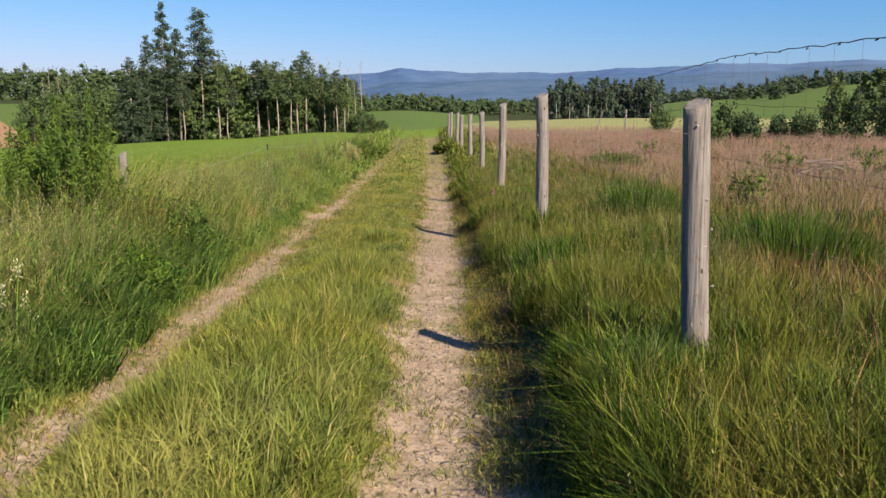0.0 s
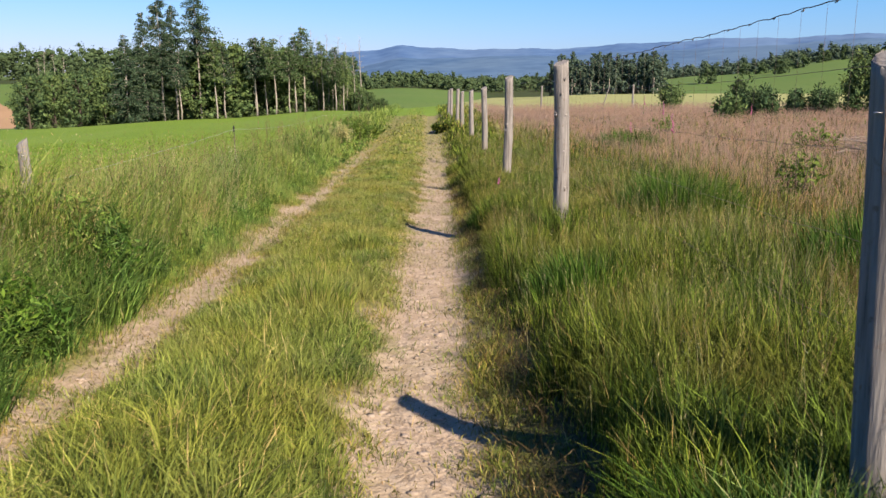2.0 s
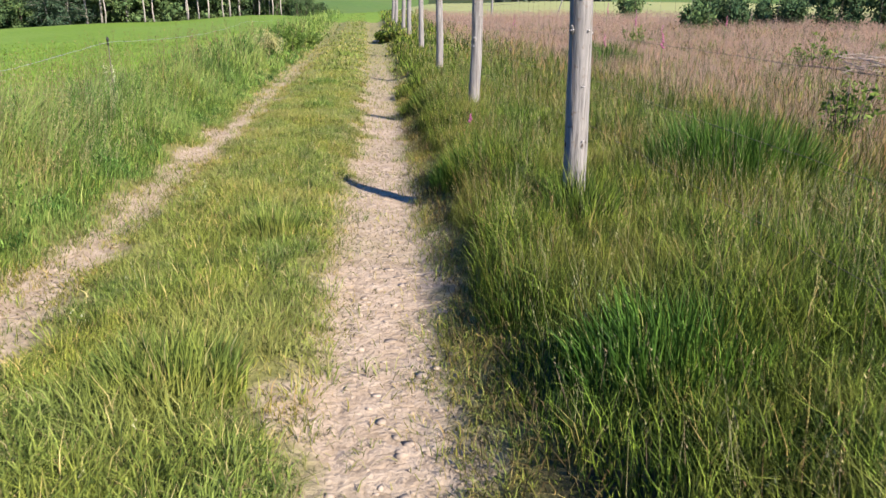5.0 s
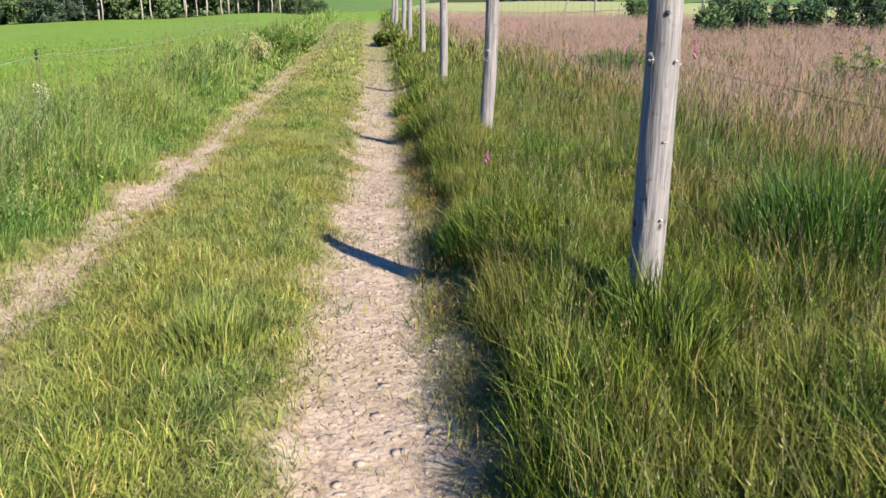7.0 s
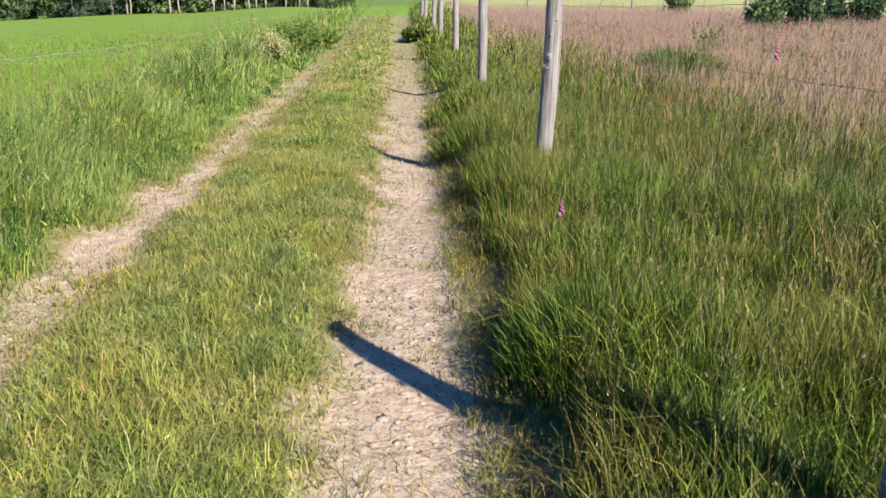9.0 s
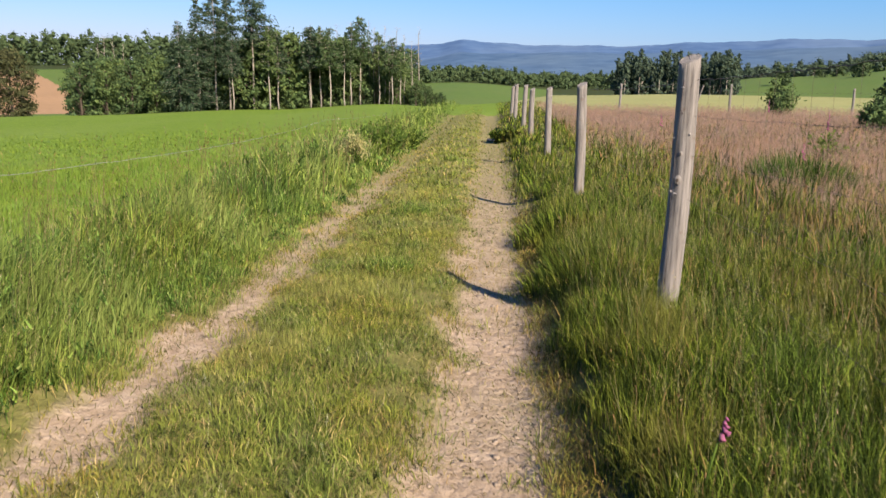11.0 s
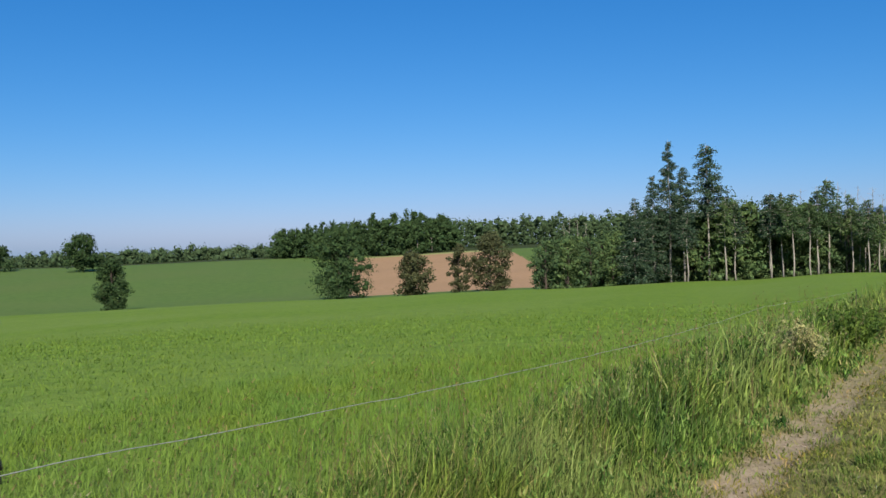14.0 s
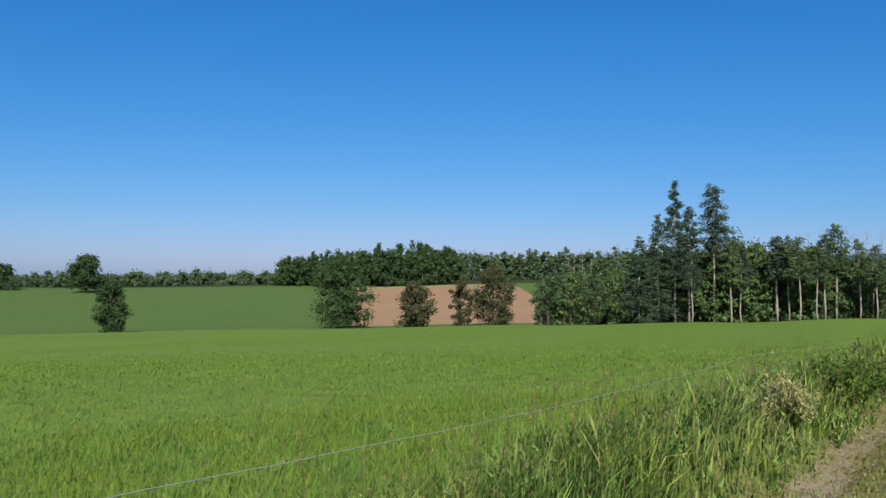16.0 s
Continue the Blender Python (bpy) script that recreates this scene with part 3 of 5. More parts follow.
def grow():
    def width(x, y, w0, most=0.032):
        return np.clip(w0 * reach(x, y) / 2.6, w0, most) * rng.uniform(0.7, 1.35, len(x)) * np.interp(y, (4, 7), (1.4, 1.0))

    # the strip between the ruts: knee-high at first, trodden short further on
    def strip_height(x, y):
        mid = 1 - np.abs(x - wander(y) + 0.97) / 0.8
        rut = np.minimum(smooth(0.15, 0.5, np.abs(x - wander(y) - RUT_R)), smooth(0.05, 0.35, np.abs(x - wander(y) - RUT_L)))
        return np.interp(y, (0, 4.5, 6.5, 8.5, 12, 75), (0.28, 0.25, 0.17, 0.12, 0.09, 0.10)) * (0.4 + 0.7 * np.clip(mid, 0, 1)) * (0.3 + 0.7 * rut)

    x, y = scatter(-2.6, 0.5, -4, 75, 3000, 2.1, lambda x, y: rut_free(x, y) * smooth(-2.4, -2.0, x - wander(y)) * (x - wander(y) < 0.35))
    blades("strip_grass", x, y, soil(x, y) - 0.01, 0.55 * strip_height(x, y) * rng.uniform(0.5, 1.4, len(x)) + 0.032, width(x, y, 0.0042), M_GRASS_MID, (0.05, 0.10), 0.85,
           "short yellow-green grass between the wheel ruts")
    x, y = scatter(-1.75, -0.35, -4, 60, 380, 2.05, lambda x, y: rut_free(x, y) * np.interp(y, (0, 7, 12), (1, 1, 0.5)))
    x, y, lx, ly, v = tufts(x, y, 13, 0.036, (0.06, 0.08), 0.8)
    blades("strip_tufts", x, y, soil(x, y) - 0.01, strip_height(x, y) * v * rng.uniform(0.6, 1.3, len(x)), width(x, y, 0.0045), M_GRASS_MID, (lx, ly), 0.26,
           "tufts of yellow-green grass between the wheel ruts")

    # straw lying flat, and small white flowers
    x, y = scatter(-2.5, 0.7, -4, 30, 900, 2.1, lambda x, y: np.clip(rut_free(x, y) * 0.8 * (1 - smooth(0.25, 0.4, x - wander(y))) + 0.04, 0, 1))
    blades("flattened_straw", x, y, soil(x, y) + rng.uniform(0.0, 0.07, len(x)) * rut_free(x, y) * (y > 5), rng.uniform(0.012, 0.04, len(x)), width(x, y, 0.0034, 0.02), M_STRAW, (0, 0), 2.2,
           "pale and brown dead grass lying between the ruts")
    x, y = scatter(-2.2, 0.5, -2, 26, 620, 1.8, lambda x, y: (1 - rut_free(x, y)) * np.clip(0.45 + 1.5 * waves(1.7 * x + 4, 1.7 * y), 0.05, 1))
    blades("rut_litter", x, y, soil(x, y) + 0.002, rng.uniform(0.004, 0.012, len(x)), width(x, y, 0.007, 0.03), M_LITTER, (0, 0), 2.0,
           "small brown scraps of leaf and straw on the bare ruts")
    x, y = scatter(-1.8, -0.4, 4, 18, 9, 1.0, rut_free)
    panicles("clover_heads", x, y, soil(x, y), rng.uniform(0.06, 0.13, len(x)), np.full(len(x), 0.016), M_WHITE, "small whitish clover heads in the short grass", (0, 0), 0.3, 7)

    # short sparse growth creeping into the ruts
    def creeping(x, y):
        u = x - wander(y)
        edge = np.exp(-((np.abs(u - RUT_R) - HALF_R) / 0.13) ** 2) + np.exp(-((np.abs(u - RUT_L) - HALF_L + 0.03) / 0.14) ** 2)
        return np.clip(edge * (0.4 + 0.9 * (waves(2.6 * x, 2.6 * y) + 0.2)), 0.07, 1)

    x, y = scatter(-2.5, 0.6, -4, 45, 3300, 1.9, creeping)
    blades("rut_grass", x, y, soil(x, y) - 0.004, rng.uniform(0.015, 0.085, len(x)), width(x, y, 0.004, 0.03), M_GRASS_DRY, (0, 0), 0.9,
           "short yellowish grass creeping into the wheel ruts")
    x, y = scatter(-2.4, 0.6, -4, 26, 46, 1.7, lambda x, y: np.clip(1.6 * creeping(x, y), 0, 1))
    x, y, lx, ly, v = tufts(x, y, 16, 0.035, (0, 0), 0.9)
    blades("rut_edge_tufts", x, y, soil(x, y) - 0.004, rng.uniform(0.03, 0.09, len(x)) * v, width(x, y, 0.004, 0.03), M_GRASS_MID, (lx, ly), 0.3,
           "small bright tufts along the edges of the wheel ruts")

    # the verge beside the meadow
    def verge_height(x, y):
        u = x - wander(y)
        return (0.08 + 0.32 * smooth(-2.15, -2.85, u)) * (0.85 + 0.4 * (waves(x, y) + 0.3)) * (1 - 0.45 * smooth(-3.0, -3.7, u)) * np.interp(y, (0, 9, 15, 26, 75), (1.4, 1.5, 1.05, 1.3, 1.2))

    x, y = scatter(-4.6, -1.98, -4, 75, 1900, 1.85, lambda x, y: rut_free(x, y) * (x - wander(y) < -2.05 + 0.2 * waves(2 * x, 2 * y)) * (x - wander(y) > -4.0 + 0.6 * waves(0.9 * x, 0.9 * y)))
    blades("verge_grass", x, y, soil(x, y) - 0.01, verge_height(x, y) * rng.uniform(0.45, 1.1, len(x)), width(x, y, 0.005), M_GRASS_LEFT, (0.10, 0.08), 0.4,
           "lush green grass along the meadow's edge")
    x, y = scatter(-4.3, -2.05, -4, 60, 190, 1.85, lambda x, y: rut_free(x, y) * (x - wander(y) < -2.1) * (x - wander(y) > -3.6))
    x, y, lx, ly, v = tufts(x, y, 14, 0.06, (0.15, 0.08), 0.35)
    blades("verge_tufts", x, y, soil(x, y) - 0.01, verge_height(x, y) * v * rng.uniform(0.5, 1.3, len(x)), width(x, y, 0.006), M_GRASS_LEFT, (lx, ly), 0.16,
           "tall tufts of lush grass along the meadow's edge")
    x, y = scatter(-3.9, -2.2, -4, 45, 130, 1.6)
    panicles("verge_weeds", x, y, soil(x, y), verge_height(x, y) * rng.uniform(0.5, 1.25, len(x)), np.clip(0.07 * reach(x, y) / 4, 0.06, 0.14), M_LUSH,
             "leafy green weeds among the verge grass", (0.08, 0.05), 0.2, 8)
    x, y = scatter(-4.1, -2.3, -4, 45, 280, 1.6, lambda x, y: np.interp(y, (11, 14), (1, 0.12)))
    panicles("verge_seed_heads", x, y, soil(x, y), verge_height(x, y) * rng.uniform(0.9, 1.6, len(x)) + 0.05, np.clip(0.030 * reach(x, y) / 4, 0.030, 0.08), M_SEED,
             "straw-coloured seed heads over the verge grass", (0.1, 0.05))
    x, y = scatter(-4.4, -2.4, -4, 34, 110, 1.2, lambda x, y: np.interp(y, (10, 15), (1, 0.35)))
    panicles("verge_stalks", x, y, soil(x, y), rng.uniform(0.55, 0.95, len(x)), np.clip(0.035 * reach(x, y) / 4, 0.030, 0.06), M_SORREL,
             "tall thin brownish seed stalks over the verge", (0.05, 0.03), 0.12, 6)
    # the meadow
    def meadow_cover(x, y):
        d = np.hypot(x + 2.5, y - 13.5)
        return np.clip(5.0 / np.maximum(d, 5.0), 0, 1) ** 1.35 * (1 - smooth(24, 48, d)) * smooth(-3.3, -4.0, x - wander(y) + 0.5 * waves(0.9 * x, 0.9 * y))

    n = 420000
    x, y = rng.uniform(-42, -3.2, n), rng.uniform(2, 50, n)
    k = rng.random(n) < meadow_cover(x, y) * 1.6
    x, y = x[k], y[k]
    d = np.hypot(x + 2.5, y - 13.5)
    blades("meadow_grass", x, y, soil(x, y) - 0.01, rng.uniform(0.035, 0.11, len(x)) * (1 + 0.5 * waves(0.6 * x, 0.6 * y)), np.clip(0.0010 * d, 0.005, 0.03) * rng.uniform(0.7, 1.3, len(x)), M_GRASS_MEADOW,
           (0.10, 0.10), 1.0, "ankle-high bright green meadow grass")
    n = 72000
    x, y = rng.uniform(-10, -3.2, n), rng.uniform(5, 27, n)
    k = rng.random(n) < (1 - smooth(5.5, 10.5, np.hypot(x + 2.5, (y - 15.5) * 0.6) + 2.0 * waves(0.5 * x, 0.5 * y))) * smooth(5, 12, y + 2 * waves(x, y)) * smooth(-3.2, -3.9, x + 0.5 * waves(0.9 * x, 0.9 * y))
    x, y = x[k], y[k]
    blades("meadow_edge_grass", x, y, soil(x, y) - 0.01, rng.uniform(0.06, 0.19, len(x)) * (1 + 0.4 * waves(0.8 * x, 0.8 * y)), np.full(len(x), 0.0075) * rng.uniform(0.7, 1.3, len(x)), M_GRASS_MEADOW,
           (0.10, 0.08), 0.6, "longer green grass at the meadow's edge")

    # the bank under the fence
    def bank_height(x, y):
        u = x - wander(y) + 0.22 * waves(2.1 * x, 2.1 * y)
        foot = np.interp(y, (0, 5, 8, 11), (0.50, 0.48, 0.41, 0.30))
        return (0.03 + 0.20 * smooth(foot, foot + 0.2, u)) * (0.85 + 0.8 * (waves(1.1 * x, 1.1 * y) + 0.2)) * np.interp(y, (0, 6, 9, 11, 75), (1.35, 1.2, 1.1, 0.9, 0.85))

    edge = lambda x, y: (x - wander(y) > 0.2) * (1 - 0.55 * smooth(1.4, 2.5, x + 0.6 * waves(x, y)))
    x, y = scatter(-0.6, 2.8, -4, 70, 3400, 1.95, lambda x, y: rut_free(x, y) * edge(x, y))
    blades("fence_grass", x, y, soil(x, y) - 0.01, bank_height(x, y) * rng.uniform(0.55, 1.1, len(x)), width(x, y, 0.0036), M_GRASS_RIGHT, (-0.03, 0.02), 0.45,
           "dark green grass under the fence")
    x, y = scatter(-0.3, 2.8, -4, 60, 230, 2.1, lambda x, y: rut_free(x, y) * edge(x, y) * (x - wander(y) > 0.26))
    x, y, lx, ly, v = tufts(x, y, 13, 0.05, (-0.02, 0.0), 0.34)
    blades("fence_tufts", x, y, soil(x, y) - 0.01, bank_height(x, y) * (0.4 + 0.6 * v) * rng.uniform(0.6, 1.1, len(x)), width(x, y, 0.0042), M_GRASS_RIGHT, (lx, ly), 0.2,
           "tall tufts of green grass under the fence")
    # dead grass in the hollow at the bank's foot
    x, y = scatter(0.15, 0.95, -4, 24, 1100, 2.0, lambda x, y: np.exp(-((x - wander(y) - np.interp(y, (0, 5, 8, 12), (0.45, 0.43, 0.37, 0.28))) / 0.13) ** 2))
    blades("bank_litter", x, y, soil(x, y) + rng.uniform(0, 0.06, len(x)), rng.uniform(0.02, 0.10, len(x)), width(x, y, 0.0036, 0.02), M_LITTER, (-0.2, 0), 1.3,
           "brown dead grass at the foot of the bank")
    x, y = scatter(0.45, 3.0, -4, 60, 70, 1.7, lambda x, y: np.interp(y, (4, 7), (0.5, 1)) * edge(x, y) * np.clip(0.35 + 1.6 * waves(0.9 * x + 2, 0.9 * y), 0.05, 1))
    panicles("brown_seed_stalks", x, y, soil(x, y), np.maximum(0.15, bank_height(x, y)) * rng.uniform(1.0, 1.7, len(x)), np.clip(0.020 * reach(x, y) / 3, 0.020, 0.07), M_REDSEED,
             "thin stalks with reddish-brown seed heads among the grass", (-0.02, 0.03), 0.16, 5)
    x, y = scatter(0.5, 2.6, -4, 60, 60, 1.6, lambda x, y: np.interp(y, (4, 7), (0.35, 1)))
    panicles("fence_seed_heads", x, y, soil(x, y), np.maximum(0.16, bank_height(x, y)) * rng.uniform(1.0, 1.9, len(x)), np.clip(0.022 * reach(x, y) / 4, 0.022, 0.08), M_SEED,
             "thin straw-coloured seed heads in the fence grass", (-0.05, 0.05), 0.2)
    # the heath: green near the fence, a reddish haze of flowering grass further out
    red = lambda x, y: 0.05 + 0.95 * smooth(5.5, 12, x + 0.22 * y + 2.5 * waves(0.4 * x, 0.4 * y))
    x, y = scatter(1.6, 30, -4, 52, 700, 1.6, lambda x, y: smooth(1.6, 2.6, x + 0.6 * waves(x, y)) * (1.0 - 0.65 * red(x, y)))
    blades("heath_grass", x, y, soil(x, y) - 0.01, rng.uniform(0.08, 0.24, len(x)) * (1 + 0.5 * waves(0.7 * x, 0.7 * y)), width(x, y, 0.005, 0.045), M_GRASS_HEATH, (0, 0.05), 0.5,
           "rough green and olive heath grass")
    x, y = scatter(1.9, 16, -4, 38, 50, 1.6, near=2.8)
    x, y, lx, ly, v = tufts(x, y, 13, 0.07, (0, 0.04), 0.4)
    blades("heath_tufts", x, y, soil(x, y) - 0.01, rng.uniform(0.15, 0.32, len(x)) * v, width(x, y, 0.005, 0.05), M_GRASS_HEATH, (lx, ly), 0.15,
           "tufts of green and olive heath grass")
    x, y = scatter(1.8, 48, -4, 56, 240, 0.95, lambda x, y: red(x, y) * (x < 0.75 * y + 8) * (polar(x, y)[0] < 50), near=5)
    panicles("pink_grass_heads", x, y, soil(x, y), rng.uniform(0.26, 0.50, len(x)) * (1 + 0.3 * waves(0.5 * x, 0.5 * y)), np.clip(0.022 * reach(x, y) / 5, 0.022, 0.075), M_PANICLE,
             "reddish flowering grass covering the heath", (0.05, 0.05), 0.25, flakes=4, upright=0.05)


grow()


def stones():
    n = 3400
    ico = bmesh.new()
    bmesh.ops.create_icosphere(ico, subdivisions=1, radius=1)
    bv, bf = np.array([v.co for v in ico.verts]), np.array([[v.index for v in f.verts] for f in ico.faces])
    ico.free()
    c = np.where(rng.random(n) < 0.72, RUT_R, RUT_L)
    x = c + rng.normal(0, 0.2, n) * np.where(c == RUT_R, 1.0, 0.6)
    y = 1.5 + 30 * rng.random(n) ** 1.4
    s = 0.006 + 0.018 * rng.random(n) ** 4 + (rng.random(n) < 0.015) * rng.uniform(0.008, 0.018, n)
    sc = np.stack([s * rng.uniform(0.8, 1.6, n), s * rng.uniform(0.8, 1.4, n), s * np.where(s > 0.022, 0.2, rng.uniform(0.3, 0.55, n))], 1)
    V = bv[None] * sc[:, None] * rng.uniform(0.6, 1.25, (n, len(bv), 1)) + np.stack([x, y, soil(x, y) + s * np.where(s > 0.022, 0.0, 0.15)], 1)[:, None]
    F = bf[None] + (np.arange(n) * len(bv))[:, None, None]
    tagged(tri_mesh("track_stones", V.reshape(-1, 3), F.reshape(-1, 3), M_STONE), "small pale stones lying in the wheel ruts", "stones", kind="stuff")


stones()


# ---- fence on the heath side ----
def round_post(name, x, y, top, radius, lean=(0.0, 0.0), seed=0, label="", group="", mat=None, knots=4, crack=True, staples=(0.5, 0.71, 0.9), nails=(), big_knots=()):
    """A debarked round post with a sawn top, drying crack, knots and wire staples."""
    r = random.Random(seed)
    z0 = float(soil(np.array([x]), np.array([y]))[0])
    height = top - z0
    thing = new(name, None)
    thing.location = (x, y, z0)
    bm = bmesh.new()
    sides, rings = (110 if nails else 40), 26
    loops = []
    c_ang = r.uniform(-1.5, -0.9)
    for i in range(rings + 1):
        f = i / rings
        zz = -0.15 + f * (height + 0.15)
        row = []
        for k in range(sides):
            a = 2 * math.pi * k / sides
            q = radius * (1.08 - 0.10 * f) * (1 + 0.05 * noise.noise((math.cos(a) * 1.2 + seed, math.sin(a) * 1.2, zz * 2.2)) + 0.02 * noise.noise((math.cos(a) * 5, math.sin(a) * 5 + seed, zz * 6)))
            if crack:
                da = (a - c_ang - 0.25 * math.sin(2.1 * zz + seed) + math.pi) % (2 * math.pi) - math.pi
                if abs(da) < 0.03 and f > 0.35:
                    q *= 0.90
            cx = lean[0] * f + 0.012 * math.sin(2.4 * zz + seed)
            cy = lean[1] * f + 0.010 * math.cos(2.0 * zz + 2 * seed)
            tip = (0.03 * math.cos(a - 0.7) + 0.008 * r.random()) if i == rings else 0
            row.append(bm.verts.new((cx + q * math.cos(a), cy + q * math.sin(a), zz + tip)))
        loops.append(row)
    for i in range(rings):
        for k in range(sides):
            bm.faces.new((loops[i][k], loops[i][(k + 1) % sides], loops[i + 1][(k + 1) % sides], loops[i + 1][k]))
    cap = [bm.verts.new(v.co + Vector((-(v.co.x - lean[0]) * 0.05, -(v.co.y - lean[1]) * 0.05, 0.003))) for v in loops[-1]]
    for k in range(sides):
        bm.faces.new((loops[-1][k], loops[-1][(k + 1) % sides], cap[(k + 1) % sides], cap[k]))
    bm.faces.new(cap)
    shaft = part("shaft", bm, mat or M_POST, thing)
    shaft.data.polygons[-1].use_smooth = False
    some = [(r.uniform(-2.7, -0.4), r.uniform(0.2, 0.95), r.uniform(0.008, 0.014)) for i in range(knots)]
    for i, (a, f, size) in enumerate(list(big_knots) + some):
        zz = height * f
        spot = Matrix.Translation((lean[0] * f + radius * 0.95 * math.cos(a), lean[1] * f + radius * 0.95 * math.sin(a), zz))
        bm = bmesh.new()
        bmesh.ops.create_uvsphere(bm, u_segments=12, v_segments=8, radius=size)
        for v in bm.verts:
            v.co *= 1 + 0.18 * noise.noise(v.co * 60 + Vector((i, seed, 0)))
        bmesh.ops.transform(bm, verts=bm.verts, matrix=spot @ Matrix.Rotation(a, 4, "Z") @ Matrix.Diagonal((0.55, 1.0, 1.5, 1)))
        knot = part("knot", bm, mat or M_POST, thing)
        bm = bmesh.new()
        bmesh.ops.create_uvsphere(bm, u_segments=8, v_segments=6, radius=size * 0.5)
        bmesh.ops.transform(bm, verts=bm.verts, matrix=Matrix.Translation(Vector((math.cos(a), math.sin(a), 0)) * size * 0.42) @ spot @ Matrix.Rotation(a, 4, "Z") @ Matrix.Diagonal((0.4, 0.9, 1.4, 1)))
        part("knot_heart", bm, M_BARKDARK, knot, "dark heart of the knot")
    for side in nails:
        f = side[1]
        bm = bmesh.new()
        bmesh.ops.create_cone(bm, cap_ends=True, segments=10, radius1=0.004, radius2=0.0065, depth=0.016)
        d = Vector((math.cos(side[0]), math.sin(side[0]), 0.15))
        bmesh.ops.transform(bm, verts=bm.verts, matrix=Matrix.Translation(Vector((lean[0] * f, lean[1] * f, height * f)) + d * (radius + 0.004)) @ d.to_track_quat("Z", "Y").to_matrix().to_4x4())
        part("nail", bm, M_NAIL, thing, "pale nail head")
    if nails:
        a = -2.25
        pts = [Vector((lean[0] * f + (radius * (1.09 - 0.09 * f) + 0.003) * math.cos(a + 0.12 * math.sin(9 * f + seed)), lean[1] * f + (radius * (1.09 - 0.09 * f) + 0.003) * math.sin(a + 0.12 * math.sin(9 * f + seed)), height * f)) for f in (0.12, 0.25, 0.4, 0.52, 0.66, 0.8, 0.93)]
        tagged(mesh_ob("tie_wire", *tube(pts, [0.0016] * len(pts), 5), M_WIRE, thing), "thin loose wire hanging down the post")
    for f in staples:
        zz, a = height * f, -2.0 + 0.8 * math.sin(7 * f + seed)
        c, u = Vector((lean[0] * f + radius * 1.02 * math.cos(a), lean[1] * f + radius * 1.02 * math.sin(a), zz)), Vector((-math.sin(a), math.cos(a), 0))
        o = Vector((math.cos(a), math.sin(a), 0)) * 0.006
        v, q = tube([c - u * 0.008 - o, c - u * 0.007 + o * 0.7, c + u * 0.007 + o * 0.7, c + u * 0.008 - o], [0.0022] * 4, 5)
        tagged(mesh_ob("staple", v, q, M_STAPLE, thing), "bright wire staple")
    return tagged(thing, label, "fence post", group)


#        x      y     top   radius lean
POSTS = ((1.45, -1.2, 1.80, 0.062, (0.0, 0.0)),
         (1.31, 3.95, 1.595, 0.064, (-0.09, 0.02)),
         (1.165, 9.27, 1.72, 0.068, (-0.055, 0.0)),
         (0.99, 13.9, 1.64, 0.062, (0.03, 0.0)),
         (0.92, 19.2, 1.48, 0.060, (0.0, 0.0)),
         (0.84, 25.3, 1.38, 0.062, (0.02, 0.0)),
         (0.70, 31.0, 1.31, 0.068, (0.02, 0.0)),
         (0.61, 35.0, 1.38, 0.068, (0.02, 0.0)),
         (0.40, 39.5, 1.38, 0.07, (0.0, 0.0)),
         (0.29, 43.5, 1.28, 0.07, (0.03, 0.0)))
NAILS = {0: ((-1.6, 0.7),), 1: ((-2.75, 0.33), (-0.4, 0.34), (-1.1, 0.66), (-1.7, 0.92), (-0.5, 0.55)), 2: ((-1.0, 0.70), (-2.5, 0.70), (-0.3, 0.69), (-1.35, 0.28)), 3: ((-1.2, 0.72), (-2.4, 0.5))}
BUMPS = {1: ((-1.6, 0.41, 0.024), (-2.2, 0.60, 0.016)), 2: ((-2.9, 0.27, 0.030), (-1.35, 0.27, 0.018), (-2.6, 0.71, 0.018)), 3: ((-1.9, 0.55, 0.02),)}
for i, (x, y, top, rad, lean) in enumerate(POSTS):
    round_post("fence_post", x, y, top, rad, lean, i + 3, "weathered grey round wooden post with drying cracks and knots", "fence posts along the track", knots=3,
               nails=NAILS.get(i, ()), big_knots=BUMPS.get(i, ()))


# ---- trees ----
def leaf_cloud(centres, radii, per, size, r, flat=1.0, soft=False):
    """Small bent leaf sprays, scattered through the shells of clumps: vertices of triangles."""
    n = len(centres)
    c = np.repeat(np.asarray(centres), per, 0)
    q = np.repeat(np.asarray(radii), per)
    d = r.normal(0, 1, (n * per, 3))
    d /= np.linalg.norm(d, axis=1)[:, None]
    rad = np.abs(r.normal(0, 0.75, n * per)) if soft else r.random(n * per) ** 0.45
    p = c + d * (q * rad)[:, None] * np.array([1, 1, flat])
    s = size * r.uniform(0.6, 1.4, n * per)
    u = r.normal(0, 1, (n * per, 3))
    u /= np.linalg.norm(u, axis=1)[:, None]
    v = np.cross(u, d + 0.3 * r.normal(0, 1, d.shape))
    v /= np.maximum(np.linalg.norm(v, axis=1), 1e-6)[:, None]
    u, v = u * s[:, None], v * s[:, None] * 0.7
    return np.stack([p - u, p + v * 0.8, p + u, p - u, p + u, p - v * 0.8], 1).reshape(-1, 3)


